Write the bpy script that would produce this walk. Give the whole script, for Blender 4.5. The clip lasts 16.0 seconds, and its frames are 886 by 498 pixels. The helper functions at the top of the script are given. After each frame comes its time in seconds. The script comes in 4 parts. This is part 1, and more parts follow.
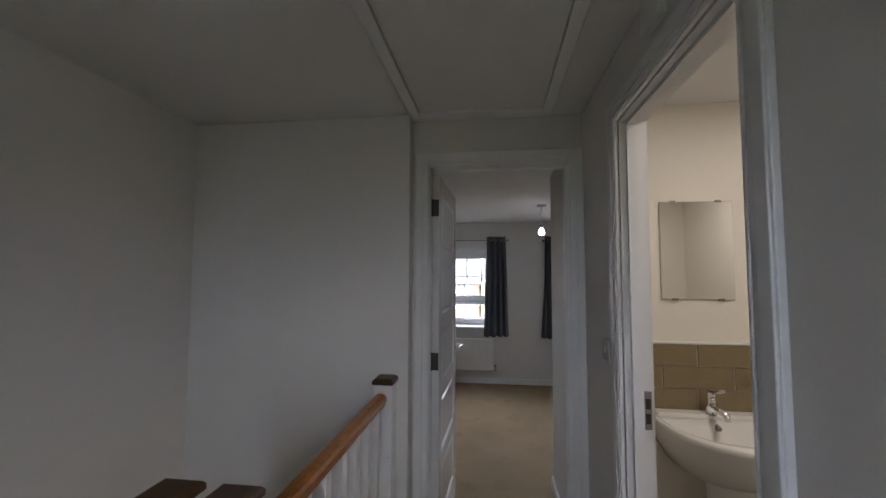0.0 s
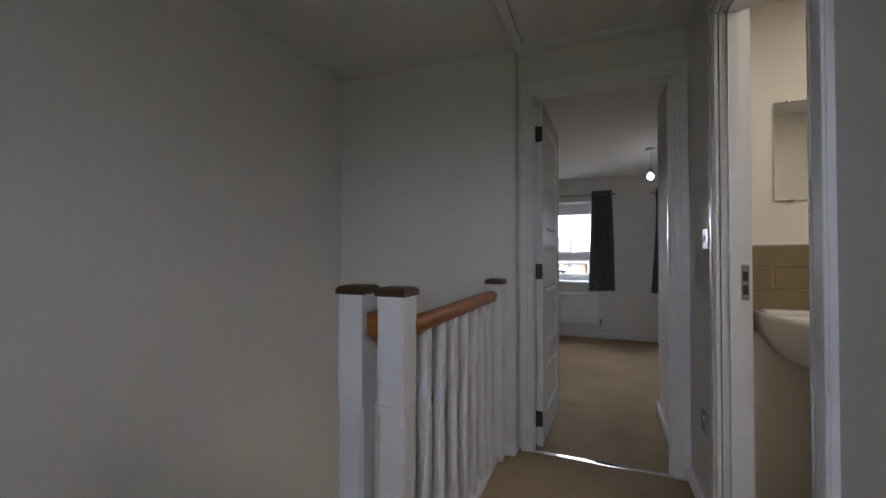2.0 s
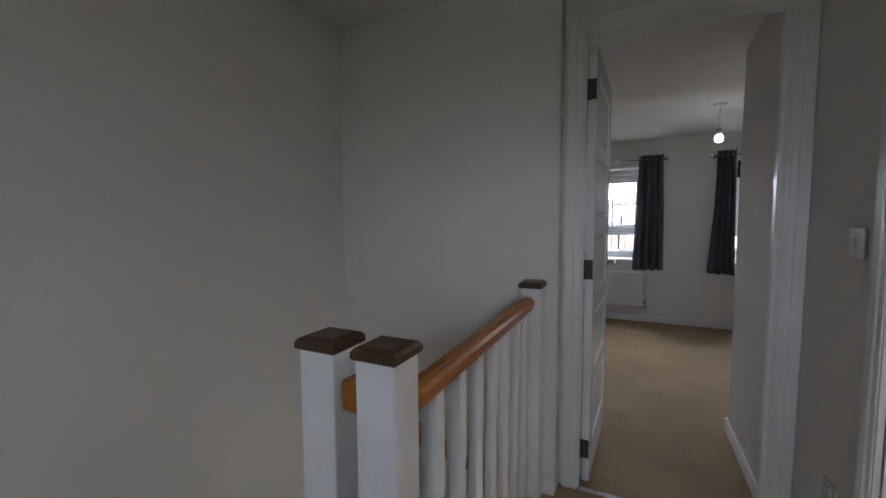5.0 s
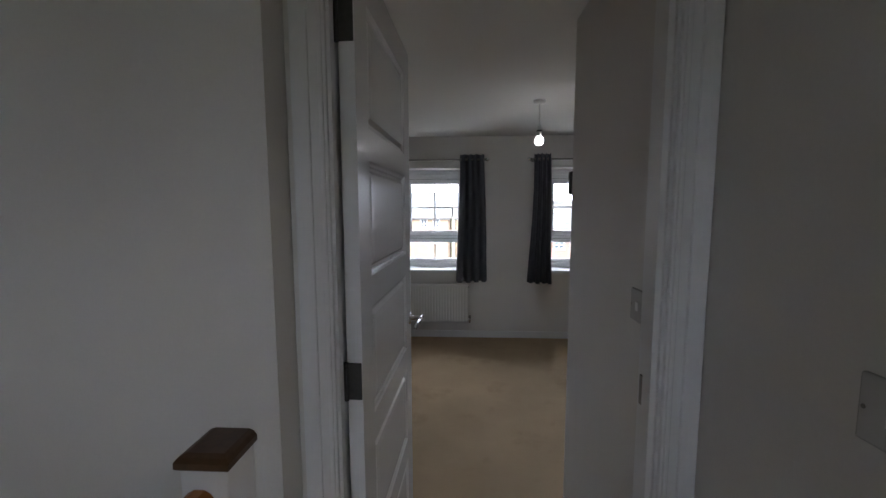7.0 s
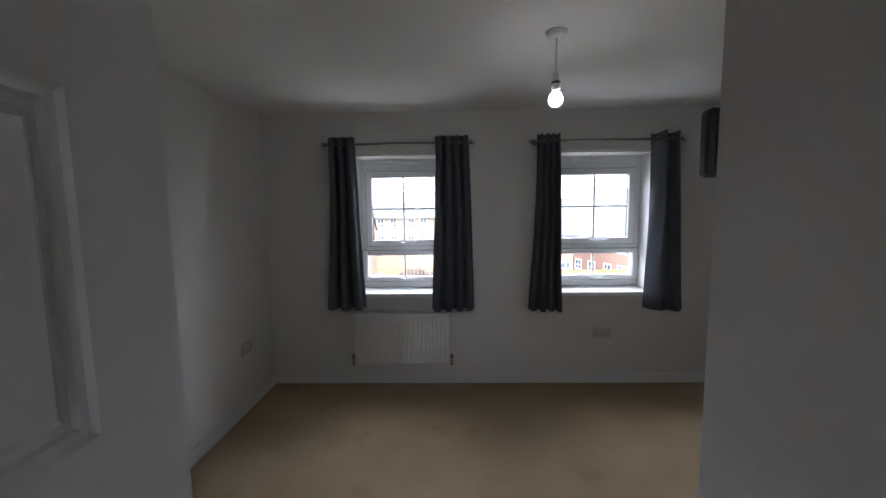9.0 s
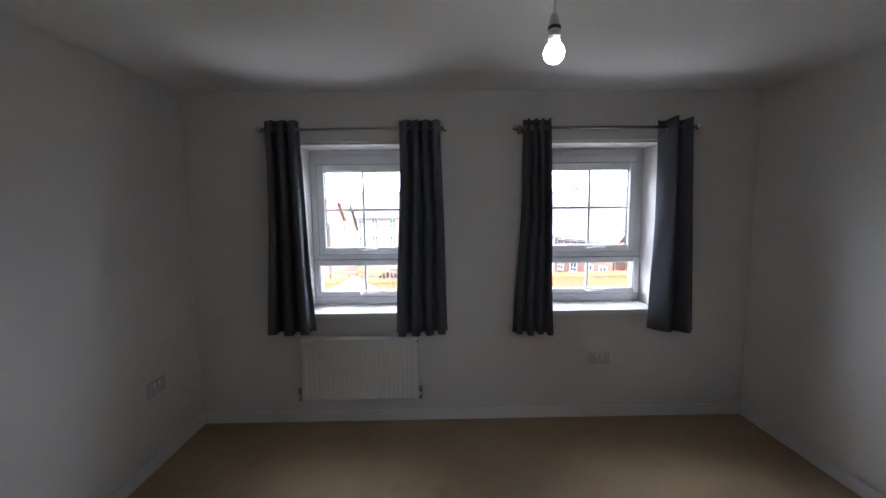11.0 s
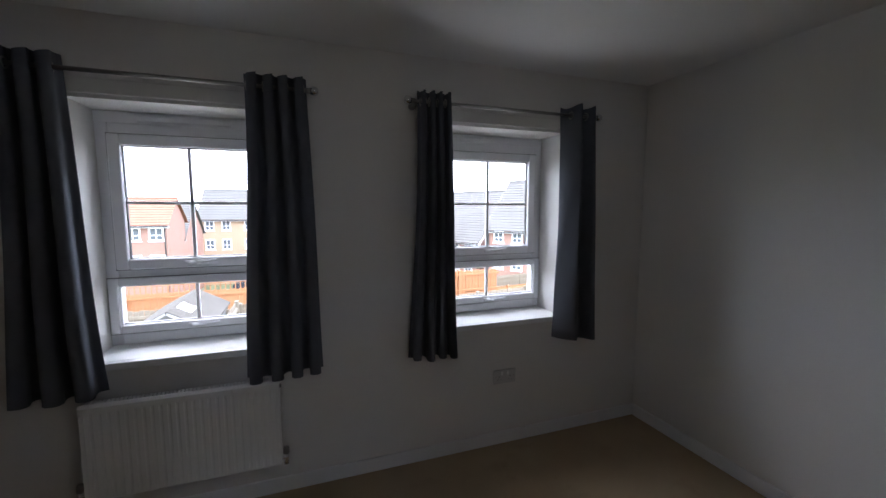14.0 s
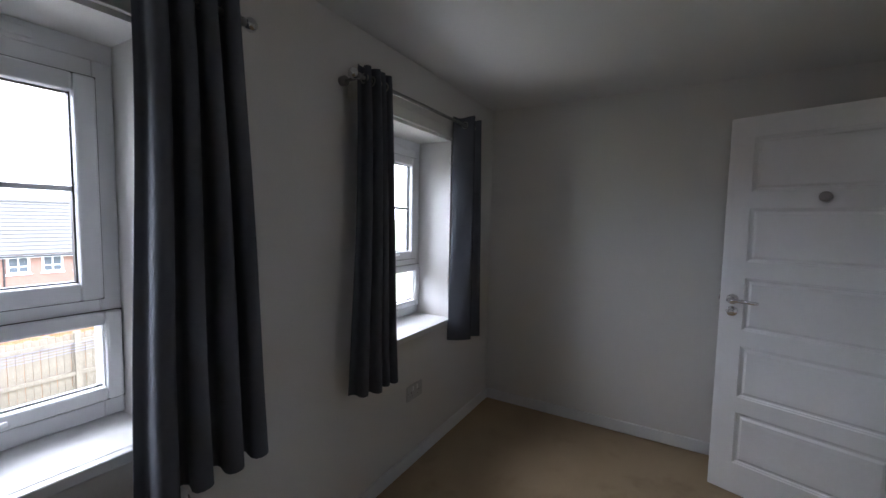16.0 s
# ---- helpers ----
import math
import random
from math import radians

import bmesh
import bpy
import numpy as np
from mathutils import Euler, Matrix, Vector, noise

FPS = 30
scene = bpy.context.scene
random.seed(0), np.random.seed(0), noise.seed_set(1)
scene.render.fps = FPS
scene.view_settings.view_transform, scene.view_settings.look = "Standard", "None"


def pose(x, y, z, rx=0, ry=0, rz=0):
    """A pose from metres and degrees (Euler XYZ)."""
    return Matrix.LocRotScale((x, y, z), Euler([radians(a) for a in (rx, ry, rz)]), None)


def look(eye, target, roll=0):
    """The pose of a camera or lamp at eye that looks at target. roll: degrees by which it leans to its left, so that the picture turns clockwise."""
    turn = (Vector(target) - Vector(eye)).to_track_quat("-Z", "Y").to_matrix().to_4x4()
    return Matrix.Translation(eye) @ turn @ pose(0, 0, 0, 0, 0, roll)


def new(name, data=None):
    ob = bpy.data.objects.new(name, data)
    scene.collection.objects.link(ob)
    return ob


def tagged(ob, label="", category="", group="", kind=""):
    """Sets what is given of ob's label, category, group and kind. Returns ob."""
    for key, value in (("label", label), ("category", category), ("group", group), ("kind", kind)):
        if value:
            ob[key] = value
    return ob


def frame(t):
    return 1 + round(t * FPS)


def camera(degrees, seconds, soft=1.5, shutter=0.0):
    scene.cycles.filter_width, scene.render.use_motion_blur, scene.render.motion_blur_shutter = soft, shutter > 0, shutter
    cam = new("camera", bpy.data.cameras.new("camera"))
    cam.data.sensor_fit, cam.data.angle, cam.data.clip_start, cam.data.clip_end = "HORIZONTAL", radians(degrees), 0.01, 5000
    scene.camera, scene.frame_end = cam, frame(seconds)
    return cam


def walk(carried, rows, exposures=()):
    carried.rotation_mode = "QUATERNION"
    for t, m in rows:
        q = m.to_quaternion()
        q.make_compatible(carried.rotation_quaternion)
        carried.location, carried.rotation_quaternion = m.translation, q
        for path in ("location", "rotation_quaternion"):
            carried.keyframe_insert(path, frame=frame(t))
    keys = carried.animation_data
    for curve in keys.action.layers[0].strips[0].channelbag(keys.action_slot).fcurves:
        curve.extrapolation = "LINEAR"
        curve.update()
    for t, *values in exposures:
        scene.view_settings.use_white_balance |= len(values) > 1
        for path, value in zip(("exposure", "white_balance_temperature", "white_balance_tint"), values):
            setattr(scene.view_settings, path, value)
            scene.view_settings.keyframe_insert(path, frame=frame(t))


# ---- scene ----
cam = camera(96.1, 16.0)
PATH = [
    (0, (-0.018, -0.017, 1.508), (-0.273, 1.963, 1.632), 0.2),
    (0.5, (0.004, -0.102, 1.462), (-0.441, 1.846, 1.548), -0.0),
    (1, (-0.006, -0.204, 1.376), (-0.658, 1.685, 1.439), -0.0),
    (1.5, (0.008, -0.264, 1.243), (-0.696, 1.607, 1.286), 0.0),
    (2, (0.018, -0.312, 1.138), (-0.726, 1.544, 1.17), 0.1),
    (2.5, (0.014, -0.308, 1.077), (-0.819, 1.51, 1.078), -0.0),
    (3, (0.021, -0.278, 1.064), (-0.95, 1.471, 1.033), -0.2),
    (3.2, (0.021, -0.256, 1.063), (-0.972, 1.48, 1.022), -0.3),
    (5.3, (-0.151, 0.191, 1.358), (-0.939, 2.021, 1.181), -0.0),
    (5.5, (-0.127, 0.224, 1.407), (-0.822, 2.089, 1.215), -0.0),
    (6, (-0.113, 0.507, 1.441), (-0.55, 2.449, 1.248), -0.4),
    (6.5, (-0.085, 0.834, 1.447), (-0.344, 2.807, 1.249), -0.3),
    (7, (-0.069, 1.201, 1.453), (-0.178, 3.188, 1.251), -0.2),
    (7.5, (-0.022, 1.568, 1.441), (-0.091, 3.557, 1.239), -0.4),
    (8, (-0.003, 1.844, 1.454), (-0.084, 3.832, 1.253), -0.5),
    (8.5, (-0.008, 2.12, 1.461), (-0.092, 4.108, 1.257), -0.5),
    (8.7, (-0.003, 2.227, 1.466), (-0.072, 4.215, 1.261), -0.7),
    (10.8, (0.117, 2.92, 1.484), (0.111, 4.909, 1.267), -0.6),
    (11, (0.107, 2.946, 1.478), (0.139, 4.935, 1.27), -0.6),
    (11.5, (0.132, 2.977, 1.487), (0.183, 4.965, 1.276), -0.6),
    (12, (0.147, 2.992, 1.492), (0.211, 4.98, 1.286), -0.6),
    (12.5, (0.155, 3.016, 1.485), (0.328, 4.997, 1.278), -0.6),
    (13, (0.162, 3.123, 1.493), (0.61, 5.061, 1.279), -0.1),
    (13.5, (0.173, 3.329, 1.485), (0.769, 5.226, 1.266), -0.1),
    (14, (0.09, 3.537, 1.439), (0.761, 5.41, 1.236), -0.0),
    (14.5, (-0.057, 3.758, 1.443), (0.86, 5.525, 1.25), 0.2),
    (15, (-0.211, 4.004, 1.431), (0.962, 5.612, 1.239), 0.5),
    (15.5, (-0.392, 4.208, 1.424), (1.035, 5.597, 1.242), 0.6),
    (16, (-0.599, 4.365, 1.397), (1.123, 5.372, 1.252), 1.1),
]
EXPOSURES = [(0, 2.0, 6050, 16), (3.2, 1.86, 6200, 16), (5.5, 2.05, 6050, 14), (7.0, 1.72, 6050, 14), (7.5, 1.6, 6020, 14), (8.5, 1.78, 6000, 13), (11, 1.82, 5970, 16), (13.5, 1.6, 6030, 16), (14.5, 0.8, 6000, 15), (15.2, 0.78, 6000, 15), (16, 1.5, 6000, 15)]
walk(cam, [(t, look(eye, target, roll)) for t, eye, target, roll in PATH], EXPOSURES)

# ---- light ----
world = bpy.data.worlds.new("world")
scene.world = world
world.use_nodes = True
wn = world.node_tree.nodes
sky = wn.new("ShaderNodeTexSky")
sky.sky_type = "NISHITA"
sky.sun_disc = False
sky.sun_elevation, sky.sun_rotation = radians(46), radians(-14)
sky.air_density, sky.dust_density = 1.0, 6.0
pale = wn.new("ShaderNodeMix")
pale.data_type = "RGBA"
pale.inputs[0].default_value = 0.8
pale.inputs[7].default_value = (30.0, 32.5, 36.0, 1)
world.node_tree.links.new(sky.outputs[0], pale.inputs[6])
world.node_tree.links.new(pale.outputs[2], wn["Background"].inputs[0])
wn["Background"].inputs[1].default_value = 0.14

sun = new("sun", bpy.data.lights.new("sun", "SUN"))
sun.data.energy, sun.data.angle, sun.data.color = 1.2, radians(60), (1, 0.96, 0.9)
sun.matrix_world = look((-6, 24, 26), (0, 0, 0))


def area(name, at, target, w, h, watts, colour):
    lamp = new(name, bpy.data.lights.new(name, "AREA"))
    lamp.data.shape, lamp.data.size, lamp.data.size_y = "RECTANGLE", w, h
    lamp.data.energy, lamp.data.color = watts, colour
    lamp.matrix_world = look(at, target)
    return lamp


# the bathroom's and the lower hall's ceiling lamps
area("bathroom_light", (1.1, 1.1, 2.31), (1.1, 1.1, 0), 0.3, 0.3, 1.9, (1, 0.88, 0.72))
area("hall_light", (-0.15, 1.1, -0.6), (-1.6, 1.75, -0.05), 0.3, 0.3, 0.7, (1, 0.88, 0.7))


# ---- materials ----
def material(name, colour, rough=0.6, metal=0.0, var=0.08, scale=6.0, fine=90.0, bump=0.05, spec=0.5, transmission=0.0, emission=0.0, ramp=None):
    """A surface with colour variation at two scales and fine relief."""
    m = bpy.data.materials.new(name)
    m.use_nodes = True
    nodes, links = m.node_tree.nodes, m.node_tree.links
    b = nodes["Principled BSDF"]
    b.inputs["Roughness"].default_value, b.inputs["Metallic"].default_value = rough, metal
    b.inputs["Specular IOR Level"].default_value = spec
    b.inputs["Transmission Weight"].default_value = transmission
    if emission:
        b.inputs["Emission Color"].default_value, b.inputs["Emission Strength"].default_value = (*colour, 1), emission
    co = nodes.new("ShaderNodeTexCoord")
    big, small = nodes.new("ShaderNodeTexNoise"), nodes.new("ShaderNodeTexNoise")
    big.inputs["Scale"].default_value, small.inputs["Scale"].default_value = scale, fine
    big.inputs["Detail"].default_value, small.inputs["Detail"].default_value = 4, 3
    for n in (big, small):
        links.new(co.outputs["Object"], n.inputs["Vector"])
    add = nodes.new("ShaderNodeMath")
    add.operation = "ADD"
    links.new(big.outputs[0], add.inputs[0])
    links.new(small.outputs[0], add.inputs[1])
    half = nodes.new("ShaderNodeMapRange")
    half.inputs[1].default_value, half.inputs[2].default_value = 0.6, 1.4
    links.new(add.outputs[0], half.inputs[0])
    mix = nodes.new("ShaderNodeMix")
    mix.data_type = "RGBA"
    lo, hi = ramp or ([max(0, c * (1 - var)) for c in colour], [min(1, c * (1 + var)) for c in colour])
    mix.inputs[6].default_value, mix.inputs[7].default_value = (*lo, 1), (*hi, 1)
    links.new(half.outputs[0], mix.inputs[0])
    links.new(mix.outputs[2], b.inputs["Base Color"])
    if bump:
        bn = nodes.new("ShaderNodeBump")
        bn.inputs["Strength"].default_value, bn.inputs["Distance"].default_value = bump, 0.006
        links.new(small.outputs[0], bn.inputs["Height"])
        links.new(bn.outputs[0], b.inputs["Normal"])
    return m


def striped(m, axis, scale, strength, wave="SINE"):
    """Adds courses or grain bands of real width to a material, as relief and slight tone."""
    nodes, links = m.node_tree.nodes, m.node_tree.links
    b = nodes["Principled BSDF"]
    w = nodes.new("ShaderNodeTexWave")
    w.bands_direction, w.wave_profile = axis, wave
    w.inputs["Scale"].default_value, w.inputs["Distortion"].default_value = scale, 0.4
    co = nodes.new("ShaderNodeTexCoord")
    links.new(co.outputs["Object"], w.inputs["Vector"])
    bn = nodes.new("ShaderNodeBump")
    bn.inputs["Strength"].default_value, bn.inputs["Distance"].default_value = strength, 0.02
    links.new(w.outputs["Fac"], bn.inputs["Height"])
    links.new(bn.outputs[0], b.inputs["Normal"])
    return m


WALL = material("wall_paint", (0.72, 0.705, 0.68), 0.75, var=0.025, scale=1.3, fine=160, bump=0.06, spec=0.25)
CEIL = material("ceiling_paint", (0.74, 0.735, 0.72), 0.8, var=0.02, scale=1.0, fine=180, bump=0.05, spec=0.2)
BATH = material("bathroom_paint", (0.8, 0.76, 0.68), 0.6, var=0.025, scale=1.3, fine=160, bump=0.05)
GLOSS = material("white_gloss_paint", (0.76, 0.765, 0.77), 0.3, var=0.02, scale=5, fine=60, bump=0.02)
DOOR = material("door_paint", (0.78, 0.79, 0.80), 0.23, var=0.02, scale=4, fine=50, bump=0.03)
UPVC = material("white_upvc", (0.84, 0.85, 0.87), 0.28, var=0.015, scale=5, fine=50, bump=0.0)
CARPET = material("beige_carpet", (0.43, 0.33, 0.215), 0.98, var=0.16, scale=2.2, fine=420, bump=0.7, spec=0.05)
nodes_, links_ = CARPET.node_tree.nodes, CARPET.node_tree.links
bs_ = nodes_["Principled BSDF"]
tone_ = bs_.inputs["Base Color"].links[0].from_socket
marks_, cut_, dark_, where_ = nodes_.new("ShaderNodeTexNoise"), nodes_.new("ShaderNodeMapRange"), nodes_.new("ShaderNodeMix"), nodes_.new("ShaderNodeTexCoord")
marks_.inputs["Scale"].default_value, marks_.inputs["Detail"].default_value, marks_.inputs["Roughness"].default_value = 3.2, 6, 0.65
cut_.inputs[1].default_value, cut_.inputs[2].default_value, cut_.inputs[4].default_value = 0.56, 0.74, 0.55
dark_.data_type = "RGBA"
dark_.inputs[7].default_value = (0.27, 0.195, 0.12, 1)
links_.new(where_.outputs["Object"], marks_.inputs["Vector"])
links_.new(marks_.outputs[0], cut_.inputs[0])
links_.new(cut_.outputs[0], dark_.inputs[0])
links_.new(tone_, dark_.inputs[6])
links_.new(dark_.outputs[2], bs_.inputs["Base Color"])
OAK = material("varnished_oak", (0.30, 0.122, 0.02), 0.42, var=0.35, scale=7, fine=40, bump=0.05, spec=0.3)
OAKCAP = material("dark_oak", (0.07, 0.034, 0.013), 0.4, var=0.35, scale=12, fine=60, bump=0.06)
CHROME = material("chrome", (0.75, 0.75, 0.76), 0.14, metal=1.0, var=0.03, bump=0)
HINGE = material("dull_hinge_steel", (0.07, 0.068, 0.065), 0.5, metal=0.6, var=0.2, bump=0.03)
STEEL = material("satin_steel", (0.3, 0.29, 0.28), 0.38, metal=1.0, var=0.1, bump=0.02)
CLOTH = material("charcoal_cloth", (0.095, 0.102, 0.12), 0.85, var=0.12, scale=5, fine=500, bump=0.25, spec=0.3)
PLASTIC = material("white_plastic", (0.78, 0.78, 0.77), 0.35, var=0.01, bump=0)
PLATE = material("satin_grey_plastic", (0.6, 0.6, 0.59), 0.25, var=0.02, bump=0)
BLACK = material("black_plastic", (0.02, 0.02, 0.022), 0.4, var=0.1, bump=0.02)
ENAMEL = material("white_enamel", (0.78, 0.78, 0.77), 0.35, var=0.02, scale=4, bump=0.01)
CERAMIC = material("white_ceramic", (0.8, 0.79, 0.76), 0.1, var=0.01, bump=0)
TILE = material("olive_tile", (0.235, 0.185, 0.105), 0.2, var=0.1, scale=9, fine=50, bump=0.02)
GROUT = material("pale_grout", (0.62, 0.59, 0.52), 0.85, var=0.06, fine=200)
VINYL = material("grey_vinyl", (0.2, 0.19, 0.18), 0.45, var=0.15, scale=8)
MIRROR = material("mirror_silver", (0.86, 0.88, 0.87), 0.01, metal=1.0, var=0.0, bump=0)
BULB = material("lit_bulb", (1.0, 0.97, 0.92), 0.5, var=0, bump=0, emission=8.0)
BLIND = material("cream_batten", (0.72, 0.71, 0.68), 0.5, var=0.03)

glass = bpy.data.materials.new("window_glass")
glass.use_nodes = True
gn, gl = glass.node_tree.nodes, glass.node_tree.links
clear, shine, blend, fres = gn.new("ShaderNodeBsdfTransparent"), gn.new("ShaderNodeBsdfGlossy"), gn.new("ShaderNodeMixShader"), gn.new("ShaderNodeFresnel")
shine.inputs["Roughness"].default_value = 0.01
fres.inputs["IOR"].default_value = 1.14
gl.new(fres.outputs[0], blend.inputs[0])
gl.new(clear.outputs[0], blend.inputs[1])
gl.new(shine.outputs[0], blend.inputs[2])
gl.new(blend.outputs[0], gn["Material Output"].inputs[0])
GLASS = glass


# ---- building helpers ----
def box(bm, x0, x1, y0, y1, z0, z1, bevel=0.0):
    r = bmesh.ops.create_cube(bm, size=1, matrix=Matrix.LocRotScale(((x0 + x1) / 2, (y0 + y1) / 2, (z0 + z1) / 2), None, (abs(x1 - x0), abs(y1 - y0), abs(z1 - z0))))
    if bevel:
        edges = list({e for v in r["verts"] for e in v.link_edges})
        bmesh.ops.bevel(bm, geom=edges, offset=bevel, segments=2, affect="EDGES", profile=0.5)


def boxes(*bs, bevel=0.0):
    bm = bmesh.new()
    for b in bs:
        box(bm, *b, bevel=bevel)
    return bm


def tube(bm, p, q, r0, r1=None, n=16):
    p, q = Vector(p), Vector(q)
    m = Matrix.Translation((p + q) / 2) @ (q - p).to_track_quat("Z", "Y").to_matrix().to_4x4()
    bmesh.ops.create_cone(bm, cap_ends=True, segments=n, radius1=r0, radius2=r0 if r1 is None else r1, depth=(q - p).length, matrix=m)


def tubes(*ts, n=16):
    bm = bmesh.new()
    for t in ts:
        tube(bm, *t, n=n)
    return bm


def lathe(bm, profile, at=(0, 0, 0), m=None, n=24):
    """Turns a profile of (radius, height) round z."""
    m = (m or Matrix()) @ Matrix.Identity(4)
    rings = []
    for r, h in profile:
        rings.append([bm.verts.new(Matrix.Translation(at) @ m @ Vector((r * math.cos(2 * math.pi * i / n), r * math.sin(2 * math.pi * i / n), h))) for i in range(n)])
    for a, b in zip(rings, rings[1:]):
        for i in range(n):
            bm.faces.new((a[i], a[(i + 1) % n], b[(i + 1) % n], b[i]))
    bm.faces.new(reversed(rings[0]))
    bm.faces.new(rings[-1])


def lathed(profile, at=(0, 0, 0), m=None, n=24):
    bm = bmesh.new()
    lathe(bm, profile, at, m, n)
    return bm


def mesh_of(name, bm, mat, smooth=False):
    bmesh.ops.recalc_face_normals(bm, faces=bm.faces)
    me = bpy.data.meshes.new(name)
    bm.to_mesh(me)
    bm.free()
    me.materials.append(mat)
    if smooth:
        for p in me.polygons:
            p.use_smooth = True
    return me


def part(name, bm, mat, parent, label="", smooth=False):
    ob = new(name, mesh_of(name, bm, mat, smooth))
    ob.parent = parent
    if label:
        ob["label"] = label
    return ob


def thing(name, label, category, group="", at=None):
    ob = new(name)
    ob.empty_display_size = 0.1
    if at is not None:
        ob.matrix_basis = at
    return tagged(ob, label, category, group)


def solid(name, bm, mat, label, category, group="", smooth=False):
    return tagged(new(name, mesh_of(name, bm, mat, smooth)), label, category, group)


def structure(name, bm, mat, label="", category="", smooth=False):
    return tagged(new(name, mesh_of(name, bm, mat, smooth)), label, category or name.split("_")[0], kind="structure")


SMOOTH_X = Matrix.Rotation(math.pi / 2, 4, "Y")
SMOOTH_Y = Matrix.Rotation(-math.pi / 2, 4, "X")

# ---- structure ----
HIGH, LOW = 2.325, 2.228          # ceilings: landing, bedroom
structure("floor", boxes((-1.525, 2.3, 2.0, 5.63, -0.25, 0), (-0.56, 0.45, -1.52, 2.0, -0.25, 0), (-1.645, -0.56, -1.52, 0.80, -0.25, 0)), CARPET, "beige short-pile carpet, slightly marked", "floor")
structure("floor_bathroom", boxes((0.45, 1.75, 0.1, 2.0, -0.25, 0.002)), VINYL, "grey vinyl floor", "floor")
structure("wall_west", boxes((-1.625, -1.525, 2.05, 5.61, -2.8, 2.5)), WALL, "plain white painted wall", "wall")
structure("wall_west_landing", boxes((-1.745, -1.645, -1.6, 2.05, -2.8, 2.5)), WALL, "plain white painted wall beside the stairwell", "wall")
WY = 5.61
WINDOWS = [(-0.79, -0.046), (0.845, 1.607)]
SILL, HEAD = 0.755, 1.89
structure("wall_north", boxes((-1.625, 2.35, WY, 5.91, -0.3, SILL), (-1.625, 2.35, WY, 5.91, HEAD, 2.5), (-1.625, -0.79, WY, 5.91, SILL, HEAD), (-0.046, 0.845, WY, 5.91, SILL, HEAD), (1.607, 2.35, WY, 5.91, SILL, HEAD)), WALL, "white painted wall with two window openings", "wall")
structure("wall_east", boxes((2.25, 2.35, 2.15, WY, -0.3, 2.5)), WALL, "plain white painted wall", "wall")
structure("wall_lobby", boxes((0.395, 0.495, 2.15, 2.97, 0, 2.5)), WALL, "white painted wall beside the bedroom doorway", "wall")
structure("wall_ensuite", boxes((0.495, 0.95, 2.87, 2.97, 0, 2.5), (0.85, 0.95, 2.97, 3.43, 0, 2.5), (1.72, 2.25, 3.33, 3.43, 0, 2.5), (0.95, 1.72, 3.33, 3.43, 1.97, 2.5), (0.9, 2.3, 2.15, 2.2, 0, 2.5)), WALL, "white painted wall round a corner with a doorway", "wall")
structure("wall_doorway", boxes((-1.645, -0.375, 2.05, 2.15, -0.3, 2.5), (0.375, 2.35, 2.05, 2.15, -0.3, 2.5), (-0.375, 0.375, 2.05, 2.15, 2.09, 2.5)), WALL, "white painted wall with a doorway", "wall")
structure("wall_stair", boxes((-1.645, -0.445, 1.955, 2.048, -2.8, 2.5)), WALL, "white painted wall over the stairwell", "wall")
structure("wall_landing", boxes((0.43, 0.53, -1.5, 0.715, 0, 2.5), (0.43, 0.53, 1.492, 2.05, 0, 2.5), (0.43, 0.53, 0.715, 1.492, 2.08, 2.5)), WALL, "white painted wall with the bathroom doorway", "wall")
structure("wall_bathroom", boxes((1.7, 1.8, 0.1, 2.05, 0, 2.5), (0.53, 1.8, 0.0, 0.1, 0, 2.5)), BATH, "cream painted wall", "wall")
structure("wall_bathroom_back", boxes((0.53, 1.7, 1.985, 2.047, 0, 2.5)), BATH, "cream painted wall behind the basin", "wall")
# Never in view; the opening is added so sky light reaches the landing.
structure("wall_south", boxes((-1.645, -0.2, -1.6, -1.5, -2.8, 2.5), (0.2, 0.53, -1.6, -1.5, -2.8, 2.5), (-0.2, 0.2, -1.6, -1.5, -2.8, 1.2), (-0.2, 0.2, -1.6, -1.5, 1.95, 2.5)), WALL, "unseen plain white wall with an opening added to light the landing", "wall")
structure("ceiling", boxes((-1.645, 1.8, -1.6, 2.05, HIGH, 2.45)), CEIL, "white painted ceiling", "ceiling")
structure("ceiling_bedroom", boxes((-1.525, 2.35, 2.15, WY, LOW, 2.45)), CEIL, "white painted ceiling", "ceiling")

# skirting boards
def skirting(name, x0, x1, y0, y1):
    structure(name, boxes((x0, x1, y0, y1, 0.001, 0.078), bevel=0.004), GLOSS, "white gloss skirting board", "baseboard")


skirting("baseboard_1", -1.522, 2.247, WY - 0.016, WY - 0.001)
skirting("baseboard_2", -1.524, -1.508, 2.152, WY - 0.017)
skirting("baseboard_3", 2.233, 2.249, 3.432, WY - 0.017)
skirting("baseboard_4", 0.379, 0.394, 2.17, 2.985)
skirting("baseboard_5", 0.38, 0.849, 2.972, 2.986)
skirting("baseboard_6", 0.414, 0.429, 1.56, 2.03)
skirting("baseboard_7", -0.50, -0.446, 1.939, 1.954)
skirting("baseboard_8", 0.414, 0.429, -1.5, 0.655)
skirting("baseboard_9", -1.644, -1.628, -1.5, 0.80)

